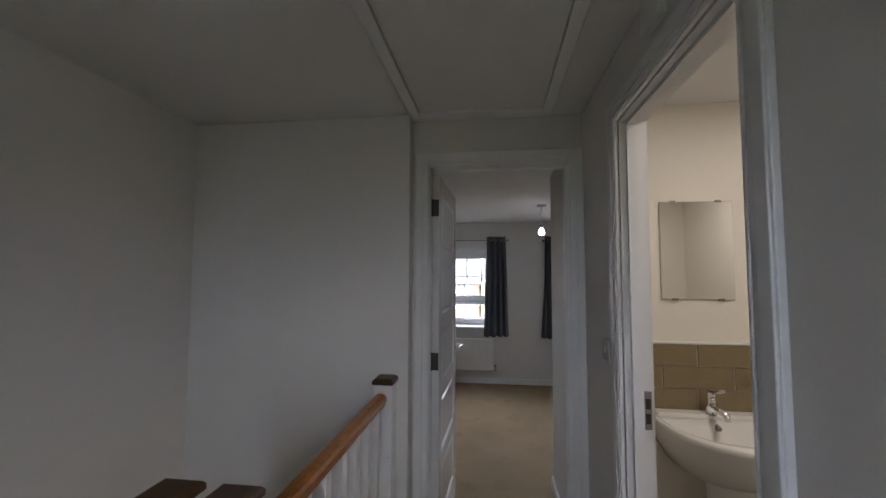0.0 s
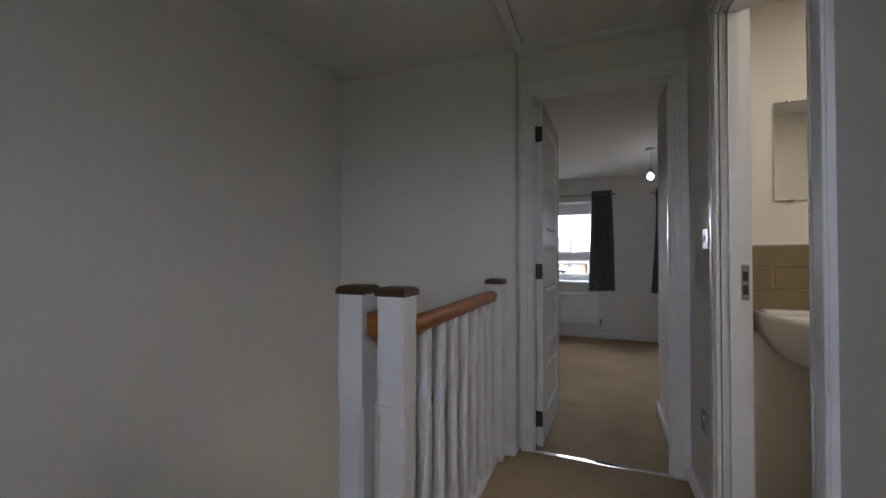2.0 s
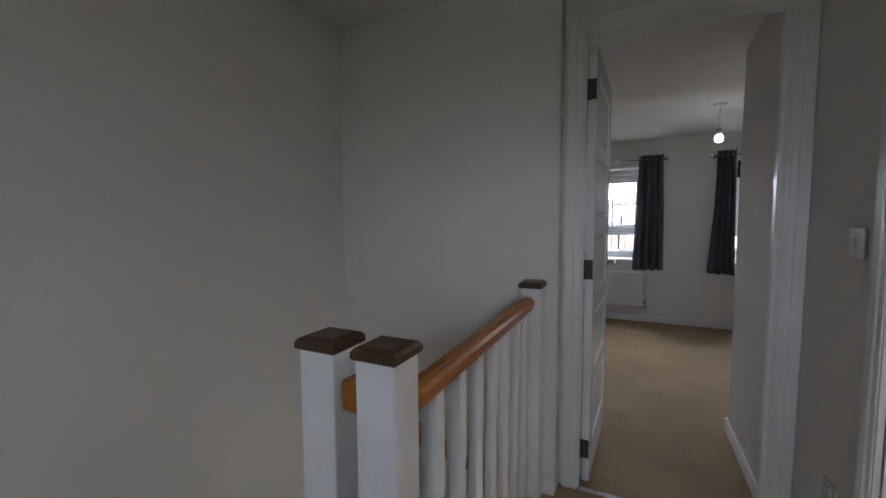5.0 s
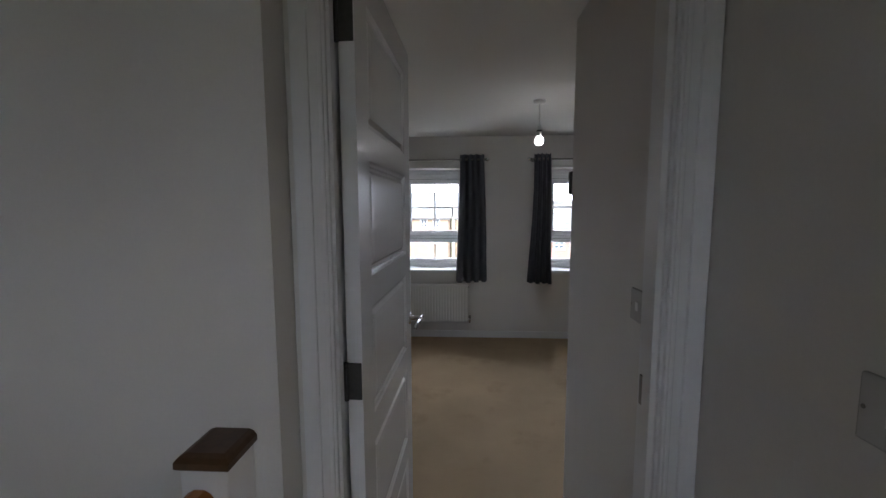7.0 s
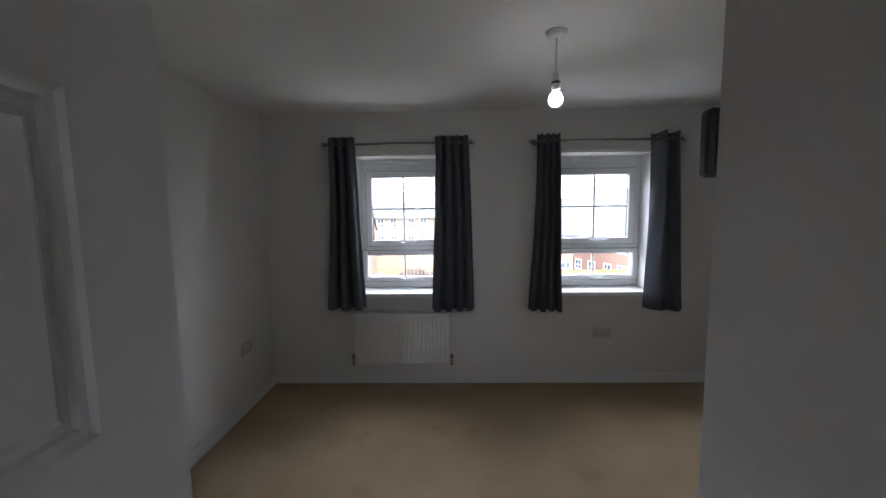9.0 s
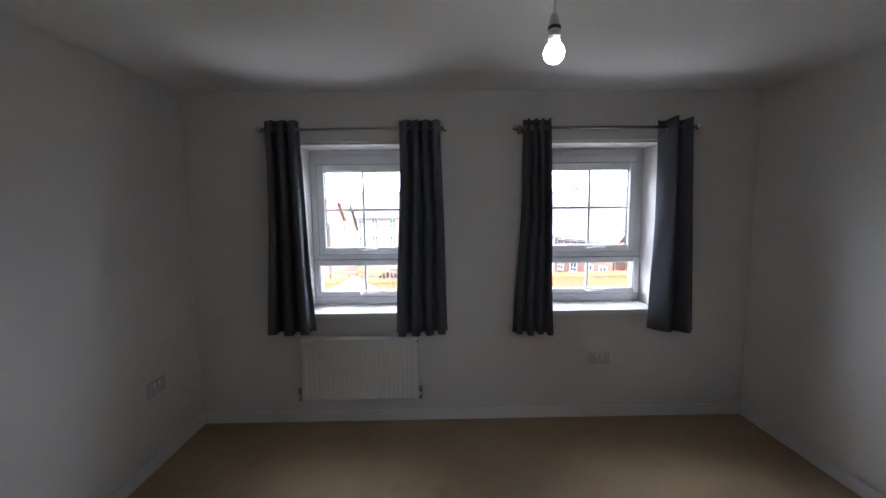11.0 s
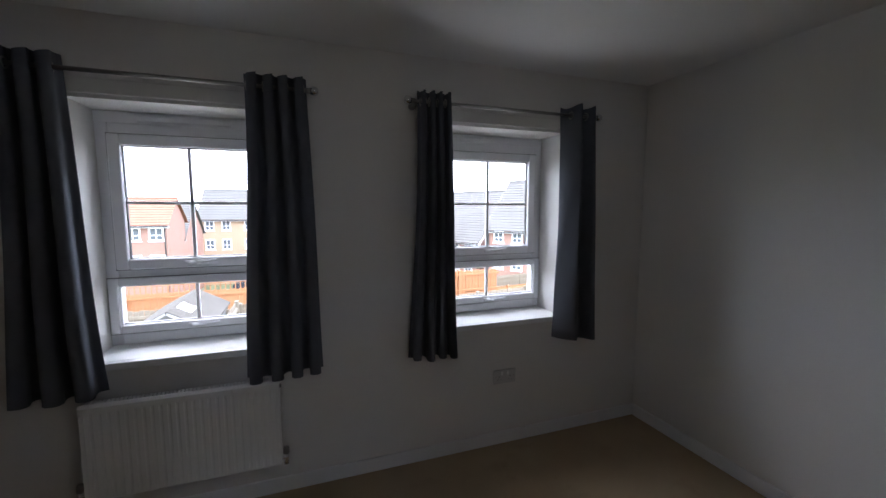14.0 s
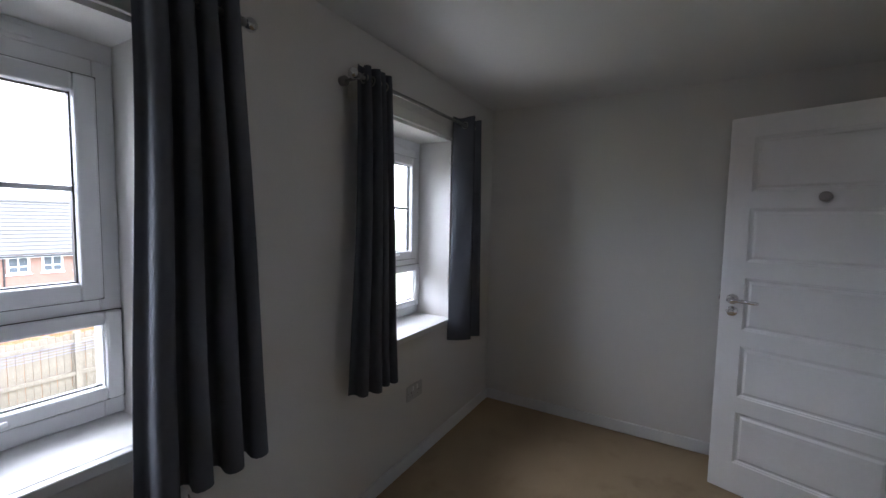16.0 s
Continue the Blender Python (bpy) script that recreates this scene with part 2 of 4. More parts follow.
# loft hatch
hatch = thing("loft_hatch", "white loft hatch with a moulded frame in the ceiling", "loft hatch")
part("frame", boxes((-0.44, -0.39, 0.55, 1.96, HIGH - 0.018, HIGH - 0.001), (0.22, 0.27, 0.55, 1.96, HIGH - 0.018, HIGH - 0.001), (-0.39, 0.22, 1.91, 1.96, HIGH - 0.018, HIGH - 0.001), (-0.39, 0.22, 0.55, 0.60, HIGH - 0.018, HIGH - 0.001), bevel=0.004), GLOSS, hatch)
part("panel", boxes((-0.386, 0.216, 0.604, 1.906, HIGH - 0.008, HIGH - 0.002), bevel=0.002), CEIL, hatch)


# ---- doorways ----
def architrave(parent, a0, a1, top, wall, out, along):
    """Moulded trim round a doorway: two steps. along: the axis on which a runs."""
    def place(u0, u1, d, z0, z1, name):
        bm = bmesh.new()
        lo, hi = sorted((wall, wall + out * d))
        if along == "x":
            box(bm, u0, u1, lo, hi, z0, z1, 0.003)
        else:
            box(bm, lo, hi, u0, u1, z0, z1, 0.003)
        part(name, bm, GLOSS, parent)
    for d, w0, w1, name in ((0.015, 0.0, 0.075, "architrave"), (0.021, 0.035, 0.072, "moulding"), (0.019, 0.006, 0.016, "bead")):
        place(a0 - w1, a0 - w0, d, 0.001, top + w1, name)
        place(a1 + w0, a1 + w1, d, 0.001, top + w1, name)
        place(a0 - w0, a1 + w0, d, top + w0, top + w1, name)


door_1 = tagged(thing("door_frame_1", "white gloss doorway lining with moulded architrave", "door frame"), kind="structure")
part("lining", boxes((-0.375, -0.362, 2.052, 2.148, 0.001, 2.07), (0.35, 0.375, 2.052, 2.148, 0.001, 2.07), (-0.375, 0.375, 2.052, 2.148, 2.07, 2.089)), GLOSS, door_1)
part("stop", boxes((-0.362, -0.351, 2.056, 2.084, 0.001, 2.07), (0.337, 0.35, 2.062, 2.1, 0.001, 2.07), (-0.337, 0.337, 2.062, 2.1, 2.055, 2.07)), GLOSS, door_1)
architrave(door_1, -0.355, 0.355, 2.075, 2.05, -1, "x")
architrave(door_1, -0.355, 0.355, 2.075, 2.15, 1, "x")
part("threshold_strip", boxes((-0.349, 0.349, 2.03, 2.062, 0.0, 0.006), bevel=0.002), CHROME, door_1, "bright metal threshold strip")
part("strike_plate", boxes((0.3465, 0.351, 2.112, 2.136, 0.99, 1.06)), STEEL, door_1)

door_2 = tagged(thing("door_frame_2", "white gloss bathroom doorway lining with moulded architrave", "door frame"), kind="structure")
part("lining", boxes((0.432, 0.528, 0.715, 0.74, 0.001, 2.06), (0.432, 0.528, 1.467, 1.492, 0.001, 2.06), (0.432, 0.528, 0.715, 1.492, 2.06, 2.079)), GLOSS, door_2)
part("stop", boxes((0.455, 0.49, 0.74, 0.753, 0.001, 2.06), (0.455, 0.49, 1.454, 1.467, 0.001, 2.06), (0.455, 0.49, 0.753, 1.454, 2.046, 2.06)), GLOSS, door_2)
architrave(door_2, 0.735, 1.472, 2.065, 0.43, -1, "y")
part("strike_plate", boxes((0.492, 0.518, 1.463, 1.468, 0.975, 1.105), bevel=0.002), STEEL, door_2, "steel strike plate with two slots")
part("slot", boxes((0.497, 0.513, 1.4615, 1.4635, 1.045, 1.08), (0.497, 0.513, 1.4615, 1.4635, 0.995, 1.03)), BLACK, door_2)

door_3 = tagged(thing("door_frame_3", "white gloss doorway lining", "door frame"), kind="structure")
part("lining", boxes((0.951, 0.965, 3.331, 3.429, 0.001, 1.95), (1.70, 1.72, 3.331, 3.429, 0.001, 1.95), (0.951, 1.72, 3.331, 3.429, 1.95, 1.969)), GLOSS, door_3)
architrave(door_3, 0.96, 1.705, 1.955, 3.43, 1, "x")


def door_leaf(name, label, m, w, h, lock, hook):
    """A five-panel door: x from the hinge to the latch edge, y the thickness (front face at 0, back at 0.036), z up."""
    door = thing(name, label, "door", at=m)
    t, stile, bottom, top = 0.036, 0.10, 0.16, 0.10
    rail = 0.08
    ph = (h - bottom - top - 4 * rail) / 5
    bm = boxes((0, stile, 0, t, 0, h), (w - stile, w, 0, t, 0, h))
    z, rows = bottom, []
    box(bm, stile, w - stile, 0, t, 0, bottom)
    for i in range(5):
        rows.append((z, z + ph))
        z += ph
        box(bm, stile, w - stile, 0, t, z, z + (rail if i < 4 else top))
        z += rail
    part("body", bm, DOOR, door)
    for z0, z1 in rows:
        bm = bmesh.new()
        x0, x1 = stile, w - stile
        for side in (0, 1):
            loops = []
            for inset, depth in ((0.0, 0.0), (0.004, 0.005), (0.010, 0.007), (0.013, 0.0125), (0.020, 0.0125), (0.030, 0.004), (0.05, 0.003)):
                y = depth if side == 0 else t - depth
                loops.append([bm.verts.new((px, y, pz)) for px, pz in ((x0 + inset, z0 + inset), (x1 - inset, z0 + inset), (x1 - inset, z1 - inset), (x0 + inset, z1 - inset))])
            for a, b in zip(loops, loops[1:]):
                for i in range(4):
                    bm.faces.new((a[i], a[(i + 1) % 4], b[(i + 1) % 4], b[i]))
            bm.faces.new(loops[-1])
        part("panel", bm, DOOR, door)
    hz, hx = 1.01, w - 0.055
    for side in (-1, 1):
        y0 = 0 if side < 0 else t
        rot = Matrix.Rotation(-side * math.pi / 2, 4, "X")
        handle = part("handle", lathed([(0.026, 0), (0.026, 0.005), (0.023, 0.009), (0.011, 0.010), (0.0095, 0.014), (0.0095, 0.048)], (hx, y0, hz), rot), CHROME, door, "chrome lever handle on a round rose", True)
        bm = tubes(((hx + 0.012, y0 + side * 0.05, hz), (hx - 0.05, y0 + side * 0.05, hz), 0.0105, 0.0095), ((hx - 0.05, y0 + side * 0.05, hz), (hx - 0.115, y0 + side * 0.046, hz - 0.003), 0.0095, 0.008))
        part("lever", bm, CHROME, handle, smooth=True)
        if lock:
            part("lock_turn", lathed([(0.026, 0), (0.026, 0.005), (0.022, 0.009), (0.01, 0.01), (0.01, 0.02), (0.006, 0.022)], (hx, y0, hz - 0.062), rot), CHROME, door, "round chrome lock turn", True)
    part("latch", boxes((w - 0.001, w + 0.003, 0.008, 0.028, hz - 0.06, hz + 0.06), (w + 0.002, w + 0.009, 0.012, 0.024, hz - 0.012, hz + 0.012)), STEEL, door)
    if hook:
        rot = Matrix.Rotation(-math.pi / 2, 4, "X")
        part("coat_knob", lathed([(0.02, 0), (0.02, 0.004), (0.009, 0.007), (0.008, 0.02), (0.02, 0.028), (0.023, 0.036), (0.019, 0.044), (0.008, 0.047)], (w * 0.5, t, hook), rot), STEEL, door, "round metal coat knob", True)
    for hz in (0.16, h * 0.508, h - 0.178):
        hinge = part("hinge", boxes((-0.003, 0.0, 0.002, 0.034, hz - 0.045, hz + 0.045), (-0.032, -0.002, 0.0425, 0.045, hz - 0.045, hz + 0.045)), HINGE, door, "dull steel hinge")
        part("knuckle", tubes(((-0.004, 0.039, hz - 0.047), (-0.004, 0.039, hz + 0.047), 0.0055)), HINGE, hinge, smooth=True)
    return door


# bedroom door, swung open into the bedroom; its landing face is the front
door_leaf("door", "white five-panel door standing open into the bedroom", pose(-0.311, 2.102, 0.012, 0, 0, 88.2), 0.69, 2.03, False, 0)

# ensuite door, open against the bedroom
a = math.degrees(math.atan2(4.155 - 3.436, 1.955 - 1.70))
door_leaf("door", "white five-panel door standing open by the bedroom wall", pose(1.70, 3.436, 0.012, 0, 0, a), 0.745, 1.92, True, 1.52)


# ---- windows ----
def ring(x0, x1, z0, z1, w, y0, y1, bevel=0.004):
    return boxes((x0, x0 + w, y0, y1, z0, z1), (x1 - w, x1, y0, y1, z0, z1), (x0 + w, x1 - w, y0, y1, z0, z0 + w), (x0 + w, x1 - w, y0, y1, z1 - w, z1), bevel=bevel)


def sash_handle(parent, x, y, z):
    h = part("handle", boxes((x - 0.02, x + 0.025, y - 0.016, y, z - 0.011, z + 0.011), bevel=0.004), UPVC, parent, "white lever handle")
    bm = bmesh.new()
    tube(bm, (x, y - 0.014, z), (x + 0.04, y - 0.038, z + 0.004), 0.008, 0.007, 10)
    tube(bm, (x + 0.04, y - 0.038, z + 0.004), (x + 0.125, y - 0.034, z + 0.012), 0.008, 0.0055, 10)
    part("lever", bm, UPVC, h, smooth=True)
    part("lock_button", lathed([(0.004, 0), (0.004, 0.002)], (x + 0.002, y - 0.0165, z), SMOOTH_Y, 10), BLACK, h)


def window(name, x0, x1):
    """Top-hung casement over a smaller opening light, with glazing bars."""
    w = tagged(thing(name, "white plastic casement window with glazing bars", "window"), kind="structure")
    yf, yb = 5.845, 5.905
    z0, z1 = 0.776, 1.889
    cx = (x0 + x1) / 2
    frame = part("window_frame", ring(x0 + 0.001, x1 - 0.001, z0, z1 - 0.052, 0.05, yf, yb), UPVC, w)
    part("head", boxes((x0 + 0.001, x1 - 0.001, yf, yb, z1 - 0.052, z1)), UPVC, frame)
    part("bottom_rail", boxes((x0 + 0.052, x1 - 0.052, yf + 0.001, yb, 0.827, 0.85)), UPVC, frame)
    part("mullion", boxes((x0 + 0.052, x1 - 0.052, yf, yb, 1.085, 1.16), bevel=0.004), UPVC, frame)
    part("trickle_vent", boxes((cx - 0.2, cx + 0.2, yf - 0.014, yf - 0.001, 1.847, 1.873), bevel=0.004), UPVC, w)
    part("window_sill", boxes((x0 - 0.02, x1 + 0.02, 5.578, 5.608, SILL - 0.014, SILL + 0.018), (x0 + 0.002, x1 - 0.002, 5.608, 5.905, SILL + 0.001, SILL + 0.018), bevel=0.004), GLOSS, w, "white painted window board")
    for lo, hi, t, e in ((1.143, 1.787, 0.052, 0.046), (0.83, 1.104, 0.042, 0.004)):
        c = part("casement", ring(x0 + e, x1 - e, lo, hi, t, yf - 0.014, yf + 0.04, 0.007), UPVC, w)
        part("seal", ring(x0 + e - 0.0025, x1 - e + 0.0025, lo - 0.0025, hi + 0.0025, 0.004, yf - 0.003, yf + 0.012, 0.0), BLACK, c, "thin dark seal")
        gx0, gx1, gz0, gz1 = x0 + e + t, x1 - e - t, lo + t, hi - t
        part("bead", ring(gx0 - 0.002, gx1 + 0.002, gz0 - 0.002, gz1 + 0.002, 0.006, yf + 0.012, yf + 0.03, 0.0), BLACK, c, "thin dark glazing gasket")
        part("glazing_bar", boxes((cx - 0.008, cx + 0.008, yf + 0.014, yf + 0.032, gz0, gz1), bevel=0.003), UPVC, c)
        if t == 0.052:
            part("glazing_bar", boxes((gx0, cx - 0.008, yf + 0.014, yf + 0.032, 1.458, 1.474), (cx + 0.008, gx1, yf + 0.014, yf + 0.032, 1.458, 1.474), bevel=0.003), UPVC, c)
        pane = part("pane", boxes((gx0 - 0.004, gx1 + 0.004, yf + 0.021, yf + 0.025, gz0 - 0.004, gz1 + 0.004)), GLASS, c)
        pane.visible_shadow = False
        sash_handle(c, cx - 0.02, yf - 0.014, lo + t * 0.5)


for i, (x0, x1) in enumerate(WINDOWS):
    window("window_%d" % (i + 1), x0, x1)
    solid("curtain_batten", boxes((x0 - 0.15, x1 + 0.15, WY - 0.02, WY - 0.001, 1.905, 1.965), bevel=0.003), BLIND, "white painted timber batten under the curtain rod", "batten", "curtain battens")


# ---- curtains and rods ----
def curtain(label, top, bot, folds, seed, hem=0.655, turned=False, lean=0.0):
    rnd = random.Random(seed)
    cur = thing("curtain", label, "curtain", "bedroom curtains")
    ztop, nz, nx = 2.02, 22, folds * 14
    ph = [rnd.uniform(-0.7, 0.7) for _ in range(folds + 2)]
    am = [rnd.uniform(0.75, 1.25) for _ in range(folds + 2)]
    drop = [rnd.uniform(-0.008, 0.008) for _ in range(folds + 2)]
    bm = bmesh.new()
    front, back = [], []
    for k in range(nz + 1):
        v = k / nz
        e = v ** 1.5
        x0, x1 = top[0] + (bot[0] - top[0]) * e, top[1] + (bot[1] - top[1]) * e
        rows = ([], [])
        for i in range(nx + 1):
            u = i / nx
            f = min(int(u * folds), folds - 1)
            a = 2 * math.pi * u * folds + ph[f] * 0.35 * v * math.sin(math.pi * (u * folds - f))
            depth = (0.033 + 0.012 * v) * am[f]
            y = 5.497 + depth * math.cos(a) * (1 if v > 0.04 else 0.9)
            x = x0 + (x1 - x0) * (u + 0.16 / folds * math.sin(2 * a) + 0.03 * v * math.sin(3.1 * u + ph[0]))
            if turned:  # the leading edge is turned back flat towards the window
                if u < 0.42:
                    g = u / 0.42
                    x, y = x0 + (x1 - x0) * (0.03 + 0.3 * g ** 1.4), 5.565 - 0.115 * g + 0.006 * math.sin(9 * v + 4 * g)
                else:
                    g = (u - 0.42) / 0.58
                    x, y = x0 + (x1 - x0) * (0.33 + 0.67 * g), 5.485 - 0.035 * math.cos(2 * math.pi * g * 1.5)
            x += 0.006 * math.sin(5 * v + ph[f])
            y -= lean * v
            z = ztop + (hem - ztop) * v + (drop[f] * v) + 0.009 * (1 - v) * math.cos(a + 1)
            y = min(y, WY - 0.045 if z > 0.74 else y)
            rows[0].append(bm.verts.new((x, y, z)))
            rows[1].append(bm.verts.new((x, y + 0.0035, z)))
        front.append(rows[0])
        back.append(rows[1])
    for g in (front, back):
        for k in range(nz):
            for i in range(nx):
                bm.faces.new((g[k][i], g[k][i + 1], g[k + 1][i + 1], g[k + 1][i]))
    for k in range(nz):
        for i in (0, nx):
            bm.faces.new((front[k][i], front[k + 1][i], back[k + 1][i], back[k][i]))
    for i in range(nx):
        for k in (0, nz):
            bm.faces.new((front[k][i], front[k][i + 1], back[k][i + 1], back[k][i]))
    part("cloth", bm, CLOTH, cur, smooth=True)
    for f in range(2 * folds):
        u = (f + 0.5) / (2 * folds)
        x = top[0] + (top[1] - top[0]) * u
        bm = bmesh.new()
        n, prof = 18, 8
        rs = []
        for i in range(n):
            p = 2 * math.pi * i / n
            rs.append([bm.verts.new((x + 0.0035 * math.sin(2 * math.pi * j / prof), 5.497 + (0.019 + 0.0035 * math.cos(2 * math.pi * j / prof)) * math.cos(p), 1.968 + (0.019 + 0.0035 * math.cos(2 * math.pi * j / prof)) * math.sin(p))) for j in range(prof)])
        for i in range(n):
            for j in range(prof):
                bm.faces.new((rs[i][j], rs[(i + 1) % n][j], rs[(i + 1) % n][(j + 1) % prof], rs[i][(j + 1) % prof]))
        part("eyelet", bm, STEEL, cur, "metal eyelet", True)


curtain("charcoal grey eyelet curtain drawn to the window's edge", (-0.955, -0.755), (-1.01, -0.70), 3, 1, 0.665)
curtain("charcoal grey eyelet curtain half covering the window beside the radiator", (-0.125, 0.14), (-0.166, 0.185), 4, 2, 0.662, lean=0.04)
curtain("charcoal grey eyelet curtain in narrow folds", (0.665, 0.838), (0.612, 0.875), 4, 3, 0.65, lean=0.02)
curtain("charcoal grey eyelet curtain catching daylight at the reveal", (1.545, 1.75), (1.53, 1.825), 2, 4, 0.645, True)


def rod(x0, x1):
    r = thing("curtain_rod", "steel curtain rod with ball finials", "curtain rod", "curtain rods")
    part("pole", tubes(((x0 + 0.02, 5.497, 1.968), (x1 - 0.02, 5.497, 1.968), 0.0085)), STEEL, r, smooth=True)
    for x, s in ((x0, 1), (x1, -1)):
        bm = bmesh.new()
        bmesh.ops.create_uvsphere(bm, u_segments=20, v_segments=12, radius=0.021, matrix=Matrix.Translation((x, 5.497, 1.968)))
        fin = part("finial", bm, CHROME, r, smooth=True)
        part("collar", tubes(((x + s * 0.018, 5.497, 1.968), (x + s * 0.035, 5.497, 1.968), 0.013)), STEEL, fin, smooth=True)
        bx = x + s * 0.05
        br = part("bracket", tubes(((bx, 5.497, 1.968), (bx, WY - 0.022, 1.968), 0.007)), STEEL, r, smooth=True)
        part("wall_plate", tubes(((bx, WY - 0.026, 1.968), (bx, WY - 0.001, 1.968), 0.02)), STEEL, br, smooth=True)


rod(-0.984, 0.17)
rod(0.609, 1.765)

# ---- radiator ----
rad = thing("radiator", "white single-panel radiator under the window", "radiator")
rx0, rx1, rz0, rz1, ry = -0.80, -0.035, 0.195, 0.622, 5.51
bm = bmesh.new()
n = 24
prof = [(rx0, 0.006)]
step = (rx1 - rx0 - 0.02) / n
for i in range(n):
    s = rx0 + 0.01 + i * step
    prof += [(s + step * 0.1, 0.003), (s + step * 0.25, 0.0), (s + step * 0.75, 0.0), (s + step * 0.9, 0.003)]
prof.append((rx1, 0.006))
levels = [(rz0, 0.012, 0), (rz0 + 0.012, 0.0, 0), (rz0 + 0.03, 0.0, 1), (rz1 - 0.045, 0.0, 1), (rz1 - 0.03, 0.0, 0), (rz1 - 0.008, 0.0, 0), (rz1, 0.012, 0)]
grid = [[bm.verts.new((x, ry + inset + (d if rib else 0.0), z)) for x, d in prof] for z, inset, rib in levels]
for a_, b_ in zip(grid, grid[1:]):
    for i in range(len(prof) - 1):
        bm.faces.new((a_[i], a_[i + 1], b_[i + 1], b_[i]))
part("front_panel", bm, ENAMEL, rad)
part("back_panel", boxes((rx0, rx1, ry + 0.0125, ry + 0.03, rz0, rz1), bevel=0.003), ENAMEL, rad)
part("side_cover", boxes((rx0 - 0.004, rx0, ry + 0.008, ry + 0.055, rz0 + 0.01, rz1)), ENAMEL, rad)
part("side_cover", boxes((rx1, rx1 + 0.004, ry + 0.008, ry + 0.055, rz0 + 0.01, rz1)), ENAMEL, rad)
part("top_grille", boxes(*[(rx0 + 0.01 + i * 0.0153, rx0 + 0.018 + i * 0.0153, ry + 0.03, ry + 0.055, rz1 - 0.006, rz1) for i in range(49)], (rx0, rx1, ry + 0.055, ry + 0.058, rz1 - 0.02, rz1)), ENAMEL, rad)
for x in (rx0 + 0.15, rx1 - 0.15):
    part("bracket", boxes((x - 0.015, x + 0.015, ry + 0.03, WY - 0.001, rz1 - 0.12, rz1 - 0.06)), ENAMEL, rad)
for x, s in ((-0.823, -1), (-0.012, 1)):
    v = part("valve", tubes(((x, ry + 0.025, 0.19), (x, ry + 0.025, 0.245), 0.012), ((x, ry + 0.025, 0.222), (x - s * 0.02, ry + 0.025, 0.222), 0.010)), CHROME, rad, smooth=True)
    part("cap", tubes(((x, ry + 0.025, 0.245), (x, ry + 0.025, 0.275), 0.015, 0.013)), STEEL, v, smooth=True)
    part("pipe", tubes(((x, ry + 0.025, 0.195), (x, WY - 0.001, 0.18), 0.0075)), CHROME, v, smooth=True)
part("bleed_plug", tubes(((rx1 - 0.001, ry + 0.02, rz1 - 0.03), (rx1 + 0.012, ry + 0.02, rz1 - 0.03), 0.009)), STEEL, rad, smooth=True)


# ---- switches and sockets ----
def plate(name, label, category, m, w, h, rockers, pins):
    """A wall plate in the xz plane facing -y."""
    p = thing(name, label, category, at=m)
    part("plate", boxes((-w / 2, w / 2, -0.009, 0, -h / 2, h / 2), bevel=0.003), PLATE, p)
    for x, z in rockers:
        part("rocker", boxes((x - 0.006, x + 0.006, -0.0125, -0.009, z - 0.012, z + 0.012), bevel=0.001), PLASTIC, p)
    for x, z in pins:
        part("pin_holes", boxes((x - 0.002, x + 0.002, -0.0096, -0.0085, z + 0.004, z + 0.012), (x - 0.013, x - 0.007, -0.0096, -0.0085, z - 0.012, z - 0.009), (x + 0.007, x + 0.013, -0.0096, -0.0085, z - 0.012, z - 0.009)), BLACK, p)
    for x in (-w * 0.41, w * 0.41):
        part("screw", lathed([(0.003, 0), (0.003, 0.0006)], (x, -0.009, 0), Matrix.Rotation(math.pi / 2, 4, "X"), 10), STEEL, p)


plate("wall_socket", "pale grey double wall socket below the window", "wall socket", pose(1.228, WY - 0.001, 0.425), 0.147, 0.086, [(-0.02, 0.022), (0.02, 0.022)], [(-0.037, -0.008), (0.037, -0.008)])
plate("wall_socket", "pale grey double wall socket low on the side wall", "wall socket", pose(-1.524, 5.177, 0.463, 0, 0, 90), 0.147, 0.086, [(-0.02, 0.022), (0.02, 0.022)], [(-0.037, -0.008), (0.037, -0.008)])
plate("light_switch", "pale grey light switch on the landing wall", "light switch", pose(0.429, 1.66, 1.21, 0, 0, -90), 0.086, 0.086, [(0, 0)], [])
plate("light_switch", "pale grey light switch beside the bedroom doorway", "light switch", pose(0.394, 2.256, 1.195, 0, 0, -90), 0.086, 0.086, [(0, 0)], [])
plate("wall_socket", "pale grey wall socket low on the landing wall", "wall socket", pose(0.429, 1.72, 0.42, 0, 0, -90), 0.086, 0.086, [(0.02, 0.02)], [(0, -0.008)])

bx = thing("wall_box", "black plastic box fixed at the wall corner", "wall box")
part("case", boxes((0.383, 0.455, 2.971, 3.0, 1.512, 1.612), bevel=0.009), BLACK, bx, smooth=False)

chime = thing("door_chime", "white plastic box high on the landing wall", "chime")
part("case", boxes((0.40, 0.429, 1.03, 1.15, 2.18, 2.31), bevel=0.006), PLASTIC, chime)

# ---- pendant lamp ----
px, py = 0.471, 4.206
lamp = thing("pendant_lamp", "bare lit bulb hanging on a white flex", "pendant lamp")
part("ceiling_rose", lathed([(0.02, -0.026), (0.04, -0.022), (0.047, -0.008), (0.047, 0.0)], (px, py, LOW - 0.001)), PLASTIC, lamp, smooth=True)
part("flex", tubes(((px, py, LOW - 0.024), (px, py, 2.052), 0.0032), n=10), PLASTIC, lamp, smooth=True)
hold = part("lamp_holder", lathed([(0.006, 0.078), (0.012, 0.072), (0.0165, 0.05), (0.0165, 0.022), (0.019, 0.02), (0.019, 0.0), (0.015, 0.0)], (px, py, 1.978)), PLASTIC, lamp, smooth=True)
